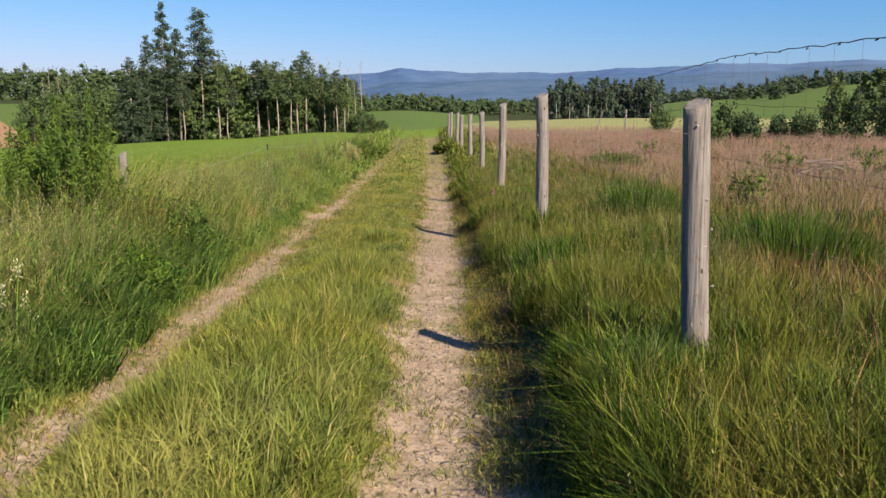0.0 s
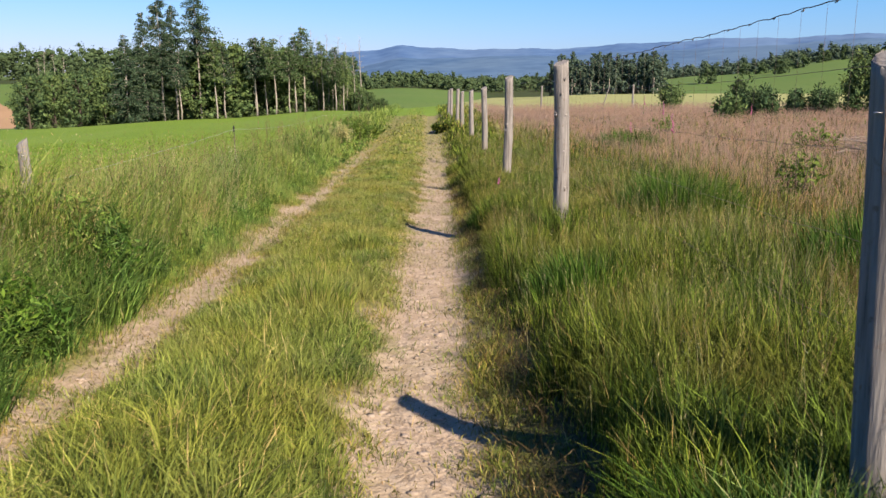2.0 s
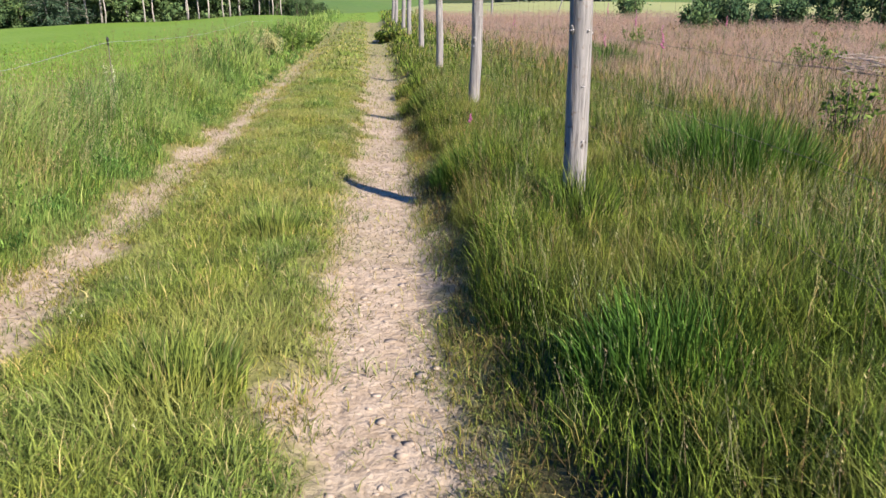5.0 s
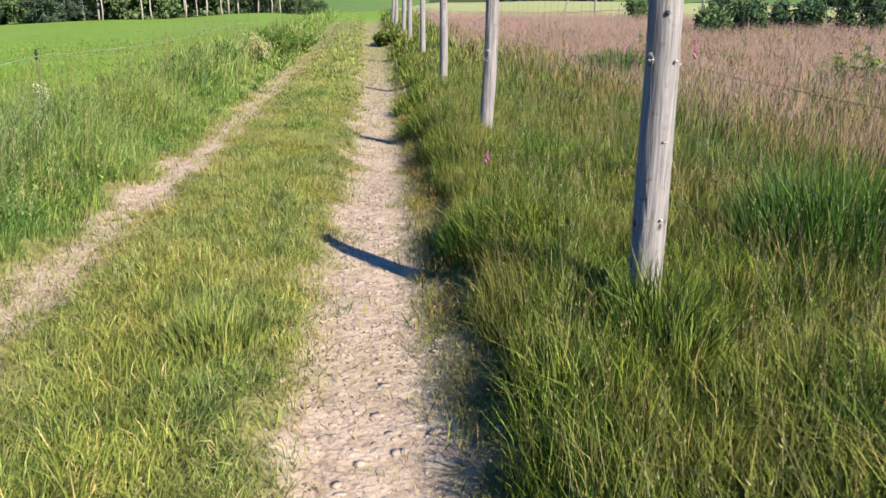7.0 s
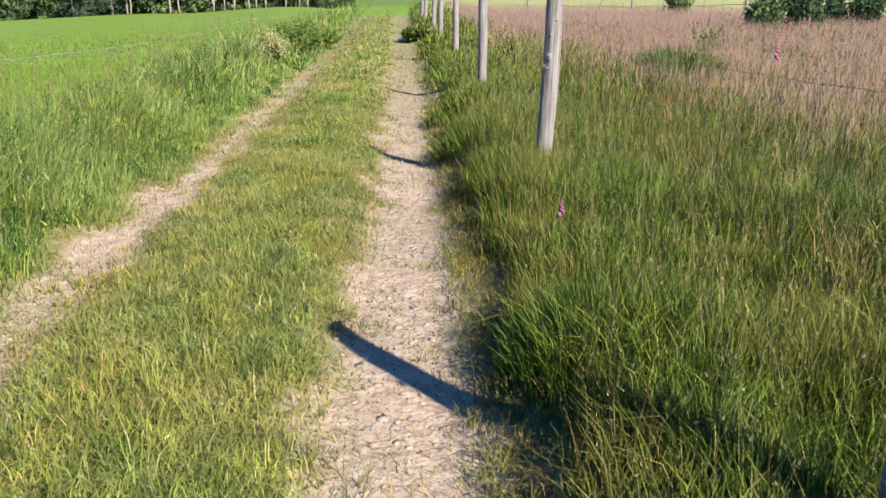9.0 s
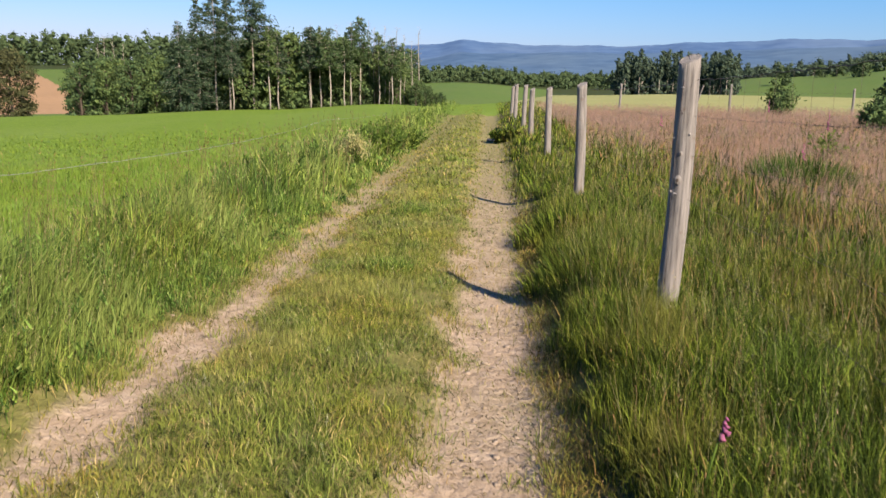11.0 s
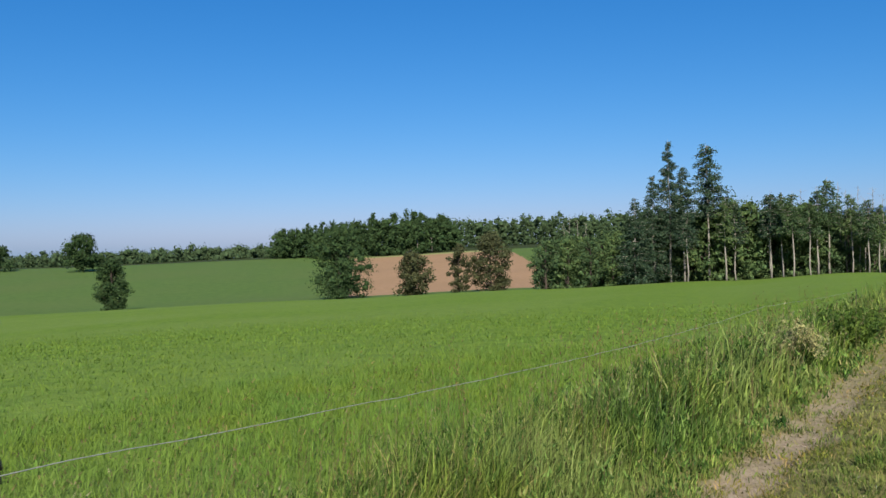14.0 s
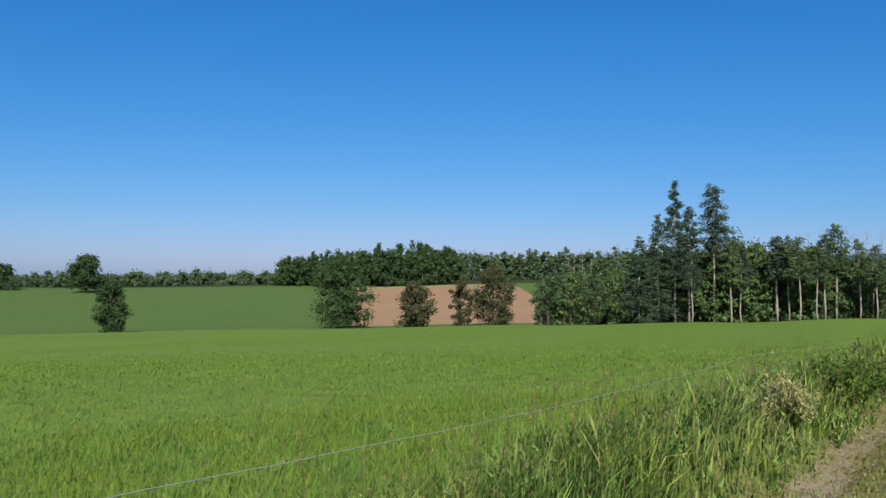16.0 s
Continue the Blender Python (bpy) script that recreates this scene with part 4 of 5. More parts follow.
def leafy_lumps(centres, radii, r, sub=1, flat=0.85):
    """Uneven lumps of foliage inside a crown: vertices of triangles."""
    bm = bmesh.new()
    bmesh.ops.create_icosphere(bm, subdivisions=sub, radius=1)
    bv, bf = np.array([v.co for v in bm.verts]), np.array([[v.index for v in f.verts] for f in bm.faces])
    bm.free()
    c, q = np.asarray(centres), np.asarray(radii)
    V = c[:, None] + bv[None] * (q[:, None] * r.uniform(0.6, 1.12, (len(c), len(bv))))[:, :, None] * np.array([1, 1, flat])
    return V[:, bf].reshape(-1, 3)


def broadleaf(name, height, spread, seed, leaf, bark, clumps=46, per=90, size=0.24, low=0.15, label="", trunk=0.25, thin=1.0):
    r = np.random.default_rng(seed)
    thing = new(name, None)
    bits, cs, rs = [], [], []
    pts = [(0.15 * height * 0.05 * math.sin(i + seed), 0.04 * i * math.cos(seed), height * 0.78 * i / 6) for i in range(7)]
    pts[0] = (0, 0, -0.6)
    bits.append(tube(pts, [trunk * (1 - 0.12 * i) for i in range(7)], 7))
    for i in range(clumps):
        f = low + (1 - low) * (i + r.random()) / clumps
        shape = math.sin(math.pi * min(1, (f - low) / (1 - low) * 0.82 + 0.18)) ** 0.6
        a = r.uniform(0, 2 * math.pi)
        q = spread * shape * math.sqrt(r.uniform(0.05, 1.0)) * r.uniform(0.7, 1.12)
        c = (q * math.cos(a), q * math.sin(a), height * f * r.uniform(0.94, 1.04) - 0.1 * spread)
        cs.append(c)
        rs.append(spread * r.uniform(0.24, 0.46) * thin)
        if i % 2 == 0:
            z = max(0.3, c[2] - 0.3 * height * r.uniform(0.3, 0.8))
            bits.append(tube([(0, 0, z), (c[0] * 0.5, c[1] * 0.5, z + (c[2] - z) * 0.65), c], [trunk * 0.4, trunk * 0.2, 0.03], 4))
    mesh_ob("trunk", *join(bits), bark, thing)
    V = np.concatenate([leafy_lumps(cs, 0.36 * np.array(rs), r, 0), leaf_cloud(cs, rs, per, size, r, 0.8)])
    tri_mesh("crown", V, np.arange(len(V)).reshape(-1, 3), leaf, thing)
    return tagged(thing, label, "tree")


def conifer(name, height, spread, seed, bare=0.2, leaf=None, bark=None, gaps=0.2, label="", trunk=0.22, whorl=0.55, size=0.17, top_heavy=False, dead=0):
    """A spruce or pine: straight stem, whorls of drooping boughs with hanging sprays."""
    r = np.random.default_rng(seed)
    thing = new(name, None)
    stem = [(0.12 * math.sin(i * 0.8 + seed), 0.12 * math.cos(i * 0.9 + seed) - 0.12, height * i / 8) for i in range(9)]
    stem[0] = (0, 0, -0.8)
    bits = [tube(stem, [trunk * (1.02 - 0.118 * i) for i in range(9)], 7)]
    tris = []
    z = height * bare
    while z < height * 0.985:
        f = (z - height * bare) / (height * (1 - bare))
        reach_ = spread * ((0.35 + 0.65 * math.sin(math.pi * min(1, 0.25 + 0.7 * f))) * (1 - 0.55 * f) * 1.3 if top_heavy else (1 - f) ** 0.8) + 0.25
        for k in range(5):
            if r.random() < gaps:
                continue
            a = r.uniform(0, 2 * math.pi)
            q = reach_ * r.uniform(0.55, 1.15)
            d = np.array([math.cos(a), math.sin(a), 0])
            b0 = np.array([0, 0, z])
            b1 = b0 + d * q * 0.6 + [0, 0, -0.10 * q]
            b2 = b0 + d * q + [0, 0, -0.12 * q + 0.1]
            bits.append(tube([b0, b1, b2], [0.05, 0.03, 0.012], 3))
            m = max(8, int(q * 20))
            t = r.uniform(0.2, 1.05, m)
            p = b0 + np.outer(t, b2 - b0) + r.normal(0, 0.13 + 0.05 * q, (m, 3)) + [0, 0, -0.12]
            s = size * r.uniform(0.7, 1.5, m)
            u = d + r.normal(0, 0.6, (m, 3))
            u[:, 2] -= 0.5
            u /= np.linalg.norm(u, axis=1)[:, None]
            v = np.cross(u, r.normal(0, 1, (m, 3)))
            v /= np.linalg.norm(v, axis=1)[:, None]
            u, v = u * s[:, None] * 1.5, v * s[:, None] * 0.42
            tris.append(np.stack([p - u, p + v, p + u, p - u, p + u, p - v], 1).reshape(-1, 3))
        z += whorl * r.uniform(0.7, 1.3)
    for k in range(dead):
        a, zz = r.uniform(0, 6.28), height * r.uniform(0.25, 0.98)
        q = r.uniform(0.3, 1.1)
        bits.append(tube([(0, 0, zz), (q * math.cos(a), q * math.sin(a), zz + r.uniform(0.1, 0.9))], [0.03, 0.01], 3))
    mesh_ob("trunk", *join(bits), bark or M_BARK, thing)
    if tris:
        V = np.concatenate(tris)
        tri_mesh("crown", V, np.arange(len(V)).reshape(-1, 3), leaf or M_LEAF_SPRUCE, thing)
    return tagged(thing, label, "tree")


def at(bearing, r, turn=0.0, scale=1.0, sink=0.0):
    """A pose on the land, by bearing and distance from the middle of the walk."""
    a = radians(bearing)
    x, y = CENTRE[0] - r * math.sin(a), CENTRE[1] + r * math.cos(a)
    z = float(land(np.array([x]), np.array([y]))[0]) - sink
    return pose(x, y, z, 0, 0, turn) @ Matrix.Scale(scale, 4)


def place(thing, m):
    thing.matrix_basis = m
    return thing


def again(thing, m, group=""):
    c = copy_thing(thing, m)
    c.scale = m.to_scale()
    return tagged(c, group=group)


def wood():
    R = random.Random(5)
    g = "trees at the wood's edge"
    # two tall ragged spruces and their neighbours
    place(conifer("spruce_tree", 26.4, 3.0, 11, 0.34, gaps=0.30, label="tall ragged dark spruce with a bare pale lower trunk", whorl=0.38, dead=12), at(19.35, 160))
    place(conifer("spruce_tree", 25.2, 3.3, 12, 0.46, gaps=0.30, label="tall spruce with a spreading broken crown and bare trunk", whorl=0.42, top_heavy=True, dead=14), at(16.95, 160))
    place(conifer("spruce_tree", 21.5, 3.4, 13, 0.36, gaps=0.2, label="dark spruce beside the tallest one", whorl=0.4), at(18.5, 161))
    place(conifer("spruce_tree", 20, 4.6, 14, 0.06, gaps=0.1, label="broad dark spruce branched to the ground", whorl=0.5), at(20.4, 160))
    place(conifer("spruce_tree", 16, 4.4, 15, 0.04, gaps=0.1, label="low dark spruce branched to the ground", whorl=0.5), at(21.6, 158))
    pines = [conifer("pine_tree", 15.0, 1.9, 20 + i, 0.50, leaf=(M_LEAF_LIGHT, M_LEAF_SPRUCE, M_LEAF_OAK)[i], gaps=0.15, top_heavy=True, whorl=0.5, size=0.16, dead=16, trunk=0.17,
                     label="slender tree with a bare pale trunk and a high crown") for i in range(3)]
    for i, t in enumerate(pines):
        place(t, at(15.9 - 2.7 * i, 157 + i, 30 * i))
    snag = place(conifer("dead_tree", 15.5, 0.5, 31, 0.999, gaps=0.6, dead=34, trunk=0.14, label="bare dead spruce with broken twigs"), at(5.9, 168))
    for b, s, k in ((15.3, .92, 1), (13.2, 1.0, 1), (12.5, 1.0, 0), (11.9, .97, 2), (9.85, 1.12, 2), (8.6, .9, 0), (7.7, .84, 2), (7.1, .76, 0), (18.3, .84, 1), (10.9, .85, 2)):
        again(pines[k], at(b, 157 + R.uniform(-2, 4), R.uniform(0, 360), s), g)
    for b, s in ((11.4, 1.0), (10.5, 1.02), (10.2, .9), (9.3, 1.04), (8.9, .95), (8.2, .98), (7.9, .85), (7.4, .95), (6.9, .88), (6.4, .8), (14.2, .9), (13.8, .8), (16.6, 0.8), (26.2, 1.0), (25.7, .95), (26.6, .9), (25.1, 0.9)):
        again(snag, at(b, 164 if b < 20 else 240, R.uniform(0, 360), s * (1 if b < 20 else 1.25)), "dead trees in the wood")
    # the undergrowth and broadleaf trees of the wood
    kinds = [broadleaf("broadleaf_tree", 10, 3.6, 40 + i, (M_LEAF_OAK, M_LEAF_LIGHT, M_LEAF_OAK, M_LEAF_LIGHT)[i], M_BARKDARK, 46, 46, 0.22, 0.03, label="dense dark green broadleaf tree at the wood's edge") for i in range(4)]
    for i, t in enumerate(kinds):
        place(t, at(27.6 - 1.5 * i, 160, 40 * i, 0.95))
    for i in range(44):
        b = 28.2 - 22.5 * (i + R.random()) / 44
        s = np.interp(b, (5.5, 8, 12, 17, 19, 23, 25, 28.2), (.5, .75, .95, 1.0, .95, 1.1, 1.15, 0.85)) * R.uniform(0.8, 1.12)
        again(kinds[R.randrange(4) if b > 18 else R.choice((1, 3, 1, 3, 0))], at(b, 165 + R.uniform(-3, 20), R.uniform(0, 360), float(s)), g)
    for i in range(34):
        b = 18.3 - 12.2 * (i + R.random()) / 34
        s = np.interp(b, (6, 8, 12, 18.3), (.65, 1.0, 1.3, 1.4)) * R.uniform(0.75, 1.1)
        again(kinds[R.choice((1, 3))], at(b, R.uniform(162, 174), R.uniform(0, 360), float(s)), g)
    for i in range(14):
        b = 6.6 - 2.6 * (i + R.random()) / 14
        again(kinds[R.choice((1, 3, 0))], at(b, 163 + R.uniform(-3, 14), R.uniform(0, 360), float(np.interp(b, (4.0, 6.6), (0.22, 0.6))) * R.uniform(0.8, 1.15)), g)
    # single trees in the dip beyond the meadow
    place(broadleaf("oak_tree", 17.6, 8.0, 50, M_LEAF_DARK, M_BARKDARK, 90, 130, 0.24, 0.05, label="round dark green oak standing alone beyond the meadow", trunk=0.4), at(42.1, 205))
    place(broadleaf("young_tree", 10.8, 4.8, 51, M_LEAF_BROWN, M_BARKDARK, 64, 80, 0.3, 0.04, label="small upright green tree before the ploughed field"), at(37.0, 205))
    place(broadleaf("young_tree", 14.5, 5.6, 52, M_LEAF_BROWN, M_BARKDARK, 70, 130, 0.24, 0.04, label="brownish green tree before the ploughed field"), at(31.6, 205))
    place(broadleaf("young_tree", 12, 3.2, 53, M_LEAF_BROWN, M_BARKDARK, 44, 120, 0.2, 0.08, label="thin brownish tree before the ploughed field"), at(33.8, 205))
    place(broadleaf("bush_tree", 12.0, 3.9, 54, M_LEAF_DARK, M_BARKDARK, 70, 100, 0.24, 0.02, label="cone-shaped green tree standing alone in the pasture"), at(56.8, 205))
    place(broadleaf("oak_tree", 17, 8.5, 55, M_LEAF_DARK, M_BARKDARK, 60, 80, 0.5, 0.2, label="lone dark round tree on the far pasture"), at(59.1, 395))
    place(broadleaf("oak_tree", 12, 7.5, 56, M_LEAF_DARK, M_BARKDARK, 40, 50, 0.5, 0.05, label="dark tree group at the pasture's end"), at(63.9, 420))


wood()


def forest(name, spots, leaf, r, label, per=26, size=0.7, trunks=0.0, clumps=14, spires=0.3):
    """Far woodland, too dense to count: crowns of clumps over the land."""
    cs, rs, bits = [], [], []
    for b, d, h, w in spots:
        a = math.radians(b)
        x, y = CENTRE[0] - d * math.sin(a), CENTRE[1] + d * math.cos(a)
        z = float(land(np.array([x]), np.array([y]))[0])
        low = trunks * h
        pointed = r.random() < spires
        if pointed:
            w, h = 0.6 * w, 1.12 * h
        for k in range(clumps):
            f = (k + r.random()) / clumps
            q = w * (1.05 - f if pointed else math.sin(math.pi * min(1.0, 0.3 + 0.65 * f))) * math.sqrt(r.random())
            t = r.uniform(0, 6.28)
            cs.append((x + q * math.cos(t), y + q * math.sin(t), z + low + (h - low) * f))
            rs.append(w * r.uniform(0.28, 0.5))
        if trunks and (trunks > 0.1 or r.random() < 0.25):
            bits.append(tube([(x, y, z - 1), (x, y, z + h * 0.5)], [0.15, 0.09], 4))
    V = np.concatenate([leafy_lumps(cs, 0.5 * np.array(rs), r, 0), leaf_cloud(cs, rs, int(per * 1.4), size * 1.2, r, 0.9)])
    tagged(tri_mesh(name, V, np.arange(len(V)).reshape(-1, 3), leaf), label, "woodland", kind="stuff")
    if bits:
        tagged(mesh_ob(name + "_trunks", *join(bits), M_BARK), "pale bare trunks along the far wood", "woodland", kind="stuff")


def far_woods():
    r = np.random.default_rng(77)
    line = lambda b0, b1, n, d0, d1, h0, h1, w: [(b0 + (b1 - b0) * (i + r.random()) / n, r.uniform(d0, d1), r.uniform(h0, h1), w * r.uniform(0.8, 1.2)) for i in range(n)]
    tall = lambda b: float(np.interp(b, (34.6, 36, 39, 42, 47), (1.0, 1.12, 1.15, 0.92, 0.72)))
    forest("field_wood", [(b, d, h * tall(b), w) for b, d, h, w in line(46.9, 34.6, 105, 432, 480, 13, 20, 6.6)], M_LEAF_DARK, r, "dark broadleaf wood above the ploughed field", 22, 0.42, 0.06, 20)
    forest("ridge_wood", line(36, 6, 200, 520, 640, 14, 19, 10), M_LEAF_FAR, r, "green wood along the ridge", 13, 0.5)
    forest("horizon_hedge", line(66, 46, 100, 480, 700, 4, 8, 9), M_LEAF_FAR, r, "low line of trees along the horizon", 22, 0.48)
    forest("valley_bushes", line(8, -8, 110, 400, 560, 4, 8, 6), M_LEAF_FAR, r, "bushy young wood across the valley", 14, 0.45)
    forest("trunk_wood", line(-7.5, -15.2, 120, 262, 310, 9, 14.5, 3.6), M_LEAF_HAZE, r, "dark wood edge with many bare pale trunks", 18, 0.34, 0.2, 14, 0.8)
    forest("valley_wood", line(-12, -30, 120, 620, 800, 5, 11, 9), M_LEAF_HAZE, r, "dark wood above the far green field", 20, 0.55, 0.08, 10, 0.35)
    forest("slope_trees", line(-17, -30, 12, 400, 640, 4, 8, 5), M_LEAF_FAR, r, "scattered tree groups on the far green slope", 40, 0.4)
    forest("heath_thicket", line(-27.8, -36, 34, 110, 150, 3, 6.5, 3.0), M_LEAF_OAK, r, "dense thicket of young trees beyond the heath", 40, 0.25)


far_woods()


# ---- the track's side: fences, plants, small things ----
def ground_at(x, y):
    return float(soil(np.array([x]), np.array([y]))[0])


def strand(name, points, radius, mat, parent, steps=14, sag=0.0, sides=4, wobble=0.0, label="", scallop=0.0):
    """A wire through the points, hanging a little between them."""
    out = []
    for a, b in zip(points, points[1:]):
        a, b = Vector(a), Vector(b)
        for k in range(steps):
            f = k / steps
            p = a.lerp(b, f)
            p.z -= sag * 4 * f * (1 - f)
            p.z += scallop * abs(math.sin(math.pi * p.y / 0.19))
            p += wobble * Vector((noise.noise((p.y * 3, 1.0, p.z)), 0, noise.noise((p.y * 3, 7.0, p.z))))
            out.append(p)
    out.append(Vector(points[-1]))
    v, f = tube(out, [radius] * len(out), sides)
    return tagged(mesh_ob(name, v, f, mat, parent), label)


def mesh_fence():
    """Knotted wire netting on the heath side of the posts."""
    thing = tagged(new("wire_netting", None), "rusty knotted wire netting stapled to the round posts", "wire fence")
    line = [(1.50, -1.2), (1.37, 3.95), (1.25, 9.25), (1.05, 13.9), (0.98, 19.2)]
    tops = (1.80, 1.82, 1.70, 1.52, 1.42)
    for k, f in enumerate((1.0, 0.86, 0.70, 0.52, 0.34)):
        pts = [(x, y, ground_at(x, y) + (t - ground_at(x, y)) * f) for (x, y), t in zip(line, tops)]
        strand("line_wire" if k else "top_wire", pts, 0.0020 if k == 0 else 0.0010, M_WIRE, thing, 90, 0.02, 4, 0.008, scallop=0.007 if k == 0 else 0.0)
    y = 2.0
    while y < 13.8:
        x = float(np.interp(y, [p[1] for p in line], [p[0] for p in line]))
        t = float(np.interp(y, [p[1] for p in line], tops)) - 0.01
        g = ground_at(x, y)
        mid = g + (t - g) * 0.6
        strand("stay_wire", [(x, y, t), (x + 0.006, y + 0.012, mid), (x, y, g + 0.3)], 0.0006, M_WIRE, thing, 3, 0, 3)
        y += 0.19
    for n in range(34):
        yy = 1.0 + n * 0.24
        x = float(np.interp(yy, [p[1] for p in line], [p[0] for p in line]))
        i = max(k for k in range(len(line) - 1) if line[k][1] <= yy)
        f0 = (yy - line[i][1]) / (line[i + 1][1] - line[i][1])
        t = float(np.interp(yy, [p[1] for p in line], tops)) - 0.08 * f0 * (1 - f0)
        v, f = tube([(x - 0.004, yy - 0.012, t - 0.003), (x + 0.003, yy, t + 0.003), (x + 0.001, yy + 0.012, t - 0.004)], [0.0028] * 3, 4)
        mesh_ob("wire_knot", v, f, M_WIRE, thing)


mesh_fence()
round_post("fence_post", -3.22, 8.2, 1.12, 0.042, (-0.02, 0.0), 21, "split and weathered pale wooden post half hidden in grass", knots=2)


def stake(x, y, top, label):
    """A thin steel stake with a black ring insulator on its head."""
    g = ground_at(x, y)
    thing = tagged(new("fence_stake", None), label, "fence stake", "electric fence stakes")
    thing.location = (x, y, g)
    v, f = tube([(0, 0, -0.2), (0.004, 0.003, (top - g) * 0.5), (0, 0, top - g)], [0.005] * 3, 6)
    mesh_ob("rod", v, f, M_WIRE, thing)
    bits = [tube([(0, 0, top - g + dz), (0, 0, top - g + dz + dh)], [rr, rr * 0.85], 10) for dz, dh, rr in ((-0.055, 0.022, 0.011), (-0.03, 0.016, 0.008), (-0.014, 0.026, 0.014), (0.012, 0.014, 0.009))]
    mesh_ob("insulator", *join(bits), M_BLACK, thing)


ROPE = ((-3.24, 2.5, 0.80), (-3.2, 8.15, 0.78), (-2.77, 12.83, 0.975), (-3.0, 18.2, 0.78), (-3.1, 23.0, 0.80), (-3.35, 32.0, 0.55))
stake(-2.776, 12.83, 1.0, "thin rusty stake with a black insulator")
stake(-3.35, 32.0, 0.57, "thin rusty stake with a black insulator hidden in grass")
rope = tagged(new("fence_rope", None), "pale blue-grey electric fence rope along the meadow", "fence rope")
strand("rope", ROPE, 0.0021, M_ROPE, rope, 24, 0.02, 5, 0.01)


# the fence across the far side of the heath
for i, (b, r0, top, lean) in enumerate(((-14.1, 51, 1.50, 0.0), (-7.4, 50.5, 1.45, 0.02), (-11.9, 49, 1.45, 0.45), (-21, 52, 1.4, 0.0))):
    a = radians(b)
    x, y = -r0 * math.sin(a), 6 + r0 * math.cos(a)
    round_post("far_fence_post", x, y, top, 0.065 if i != 2 else 0.035, (lean, 0.0), 60 + i, "weathered post of the fence across the heath" if i != 2 else "thin reddish post leaning over on the heath", knots=1)
far_wire = tagged(new("far_fence_wire", None), "thin wire between the posts across the heath", "wire fence")
strand("wire", [(-r0 * math.sin(radians(b)), 6 + r0 * math.cos(radians(b)), 1.15) for b, r0 in ((-4, 50), (-7.4, 50.5), (-14.1, 51), (-21, 52), (-30, 53))], 0.004, M_WIRE, far_wire, 8, 0.05)


def foxglove(x, y, h, seed, flowers=9, span=0.36):
    """A foxglove: leaning stalk, basal leaves, bells hanging on one side."""
    r = random.Random(seed)
    g = ground_at(x, y)
    thing = tagged(new("foxglove", None), "pink foxglove in flower among the grass", "flower", "foxgloves on the heath")
    thing.location = (x, y, g)
    lean = (r.uniform(-0.1, 0.1), r.uniform(-0.06, 0.06))
    v, f = tube([(0, 0, 0), (lean[0] * 0.4, lean[1] * 0.4, h * 0.5), (lean[0], lean[1], h)], [0.006, 0.005, 0.002], 5)
    mesh_ob("stalk", v, f, M_BROOM, thing)
    for k in range(flowers):
        f0 = 1 - span * k / flowers
        s = (0.011 + 0.013 * k / flowers) * min(1, 0.35 + 0.6 * h)
        a = r.uniform(-2.6, 0.6)
        p = Vector((lean[0] * f0, lean[1] * f0, h * f0))
        d = Vector((math.cos(a), math.sin(a), -0.7)).normalized()
        v, f = tube([p, p + d * s * 0.9, p + d * s * 2.0, p + d * s * 2.5], [0.3 * s, 0.8 * s, 0.75 * s, 1.1 * s], 7)
        mesh_ob("bell", v, f, M_FOX, thing)


for i, (x, y, h) in enumerate(((0.66, 11.6, 0.33), (3.9, 29.5, 0.85), (6.6, 26.5, 1.15), (4.84, 22.5, 0.72), (4.7, 18.3, 1.05), (8.4, 36.0, 1.1), (10.6, 30.0, 0.9))):
    foxglove(x, y, h, i, 9 if i else 6, 0.36 if i else 0.2)


def bush(name, x, y, h, spread, leaf, seed, label, shoots=26, per=60, size=0.03, upright=0.8, bark=None, wide=0.06, category="bush", low=0.25, slim=0.38):
    """A shrub of many upright shoots, each set with small leaves."""
    r = np.random.default_rng(seed)
    g = ground_at(x, y)
    thing = tagged(new(name, None), label, category)
    thing.location = (x, y, g)
    bits, tris = [], []
    for k in range(shoots):
        a, q = r.uniform(0, 6.28), spread * math.sqrt(r.random())
        hh = h * r.uniform(0.55, 1.0) * (1 - 0.35 * (q / spread) ** 2)
        top = np.array([q * math.cos(a), q * math.sin(a), hh])
        base = top * [1 - upright, 1 - upright, 0]
        mid = base * 0.45 + top * 0.55 + [0, 0, 0.08 * h]
        bits.append(tube([base, mid, top], [0.008, 0.006, 0.002], 4))
        t = r.uniform(low, 1.02, per)[:, None]
        p = (1 - t) ** 2 * base + 2 * t * (1 - t) * mid + t ** 2 * top + r.normal(0, 1, (per, 3)) * wide * (0.4 + 0.8 * (1 - t))
        s = size * r.uniform(0.6, 1.5, per)
        u = r.normal(0, 1, (per, 3)) + [0, 0, 0.8]
        u /= np.linalg.norm(u, axis=1)[:, None]
        w = np.cross(u, r.normal(0, 1, (per, 3)))
        w /= np.linalg.norm(w, axis=1)[:, None]
        u, w = u * s[:, None], w * s[:, None] * slim
        tris.append(np.stack([p - u, p + w, p + u, p - u, p + u, p - w], 1).reshape(-1, 3))
    if shoots <= 30:
        for v, f in bits:
            mesh_ob("stem", v, f, bark or M_BROOM, thing)
    else:
        tagged(mesh_ob("stem_thicket", *join(bits), bark or M_BROOM, thing), kind="stuff")
    V = np.concatenate(tris)
    tri_mesh("foliage", V, np.arange(len(V)).reshape(-1, 3), leaf, thing)
    return thing


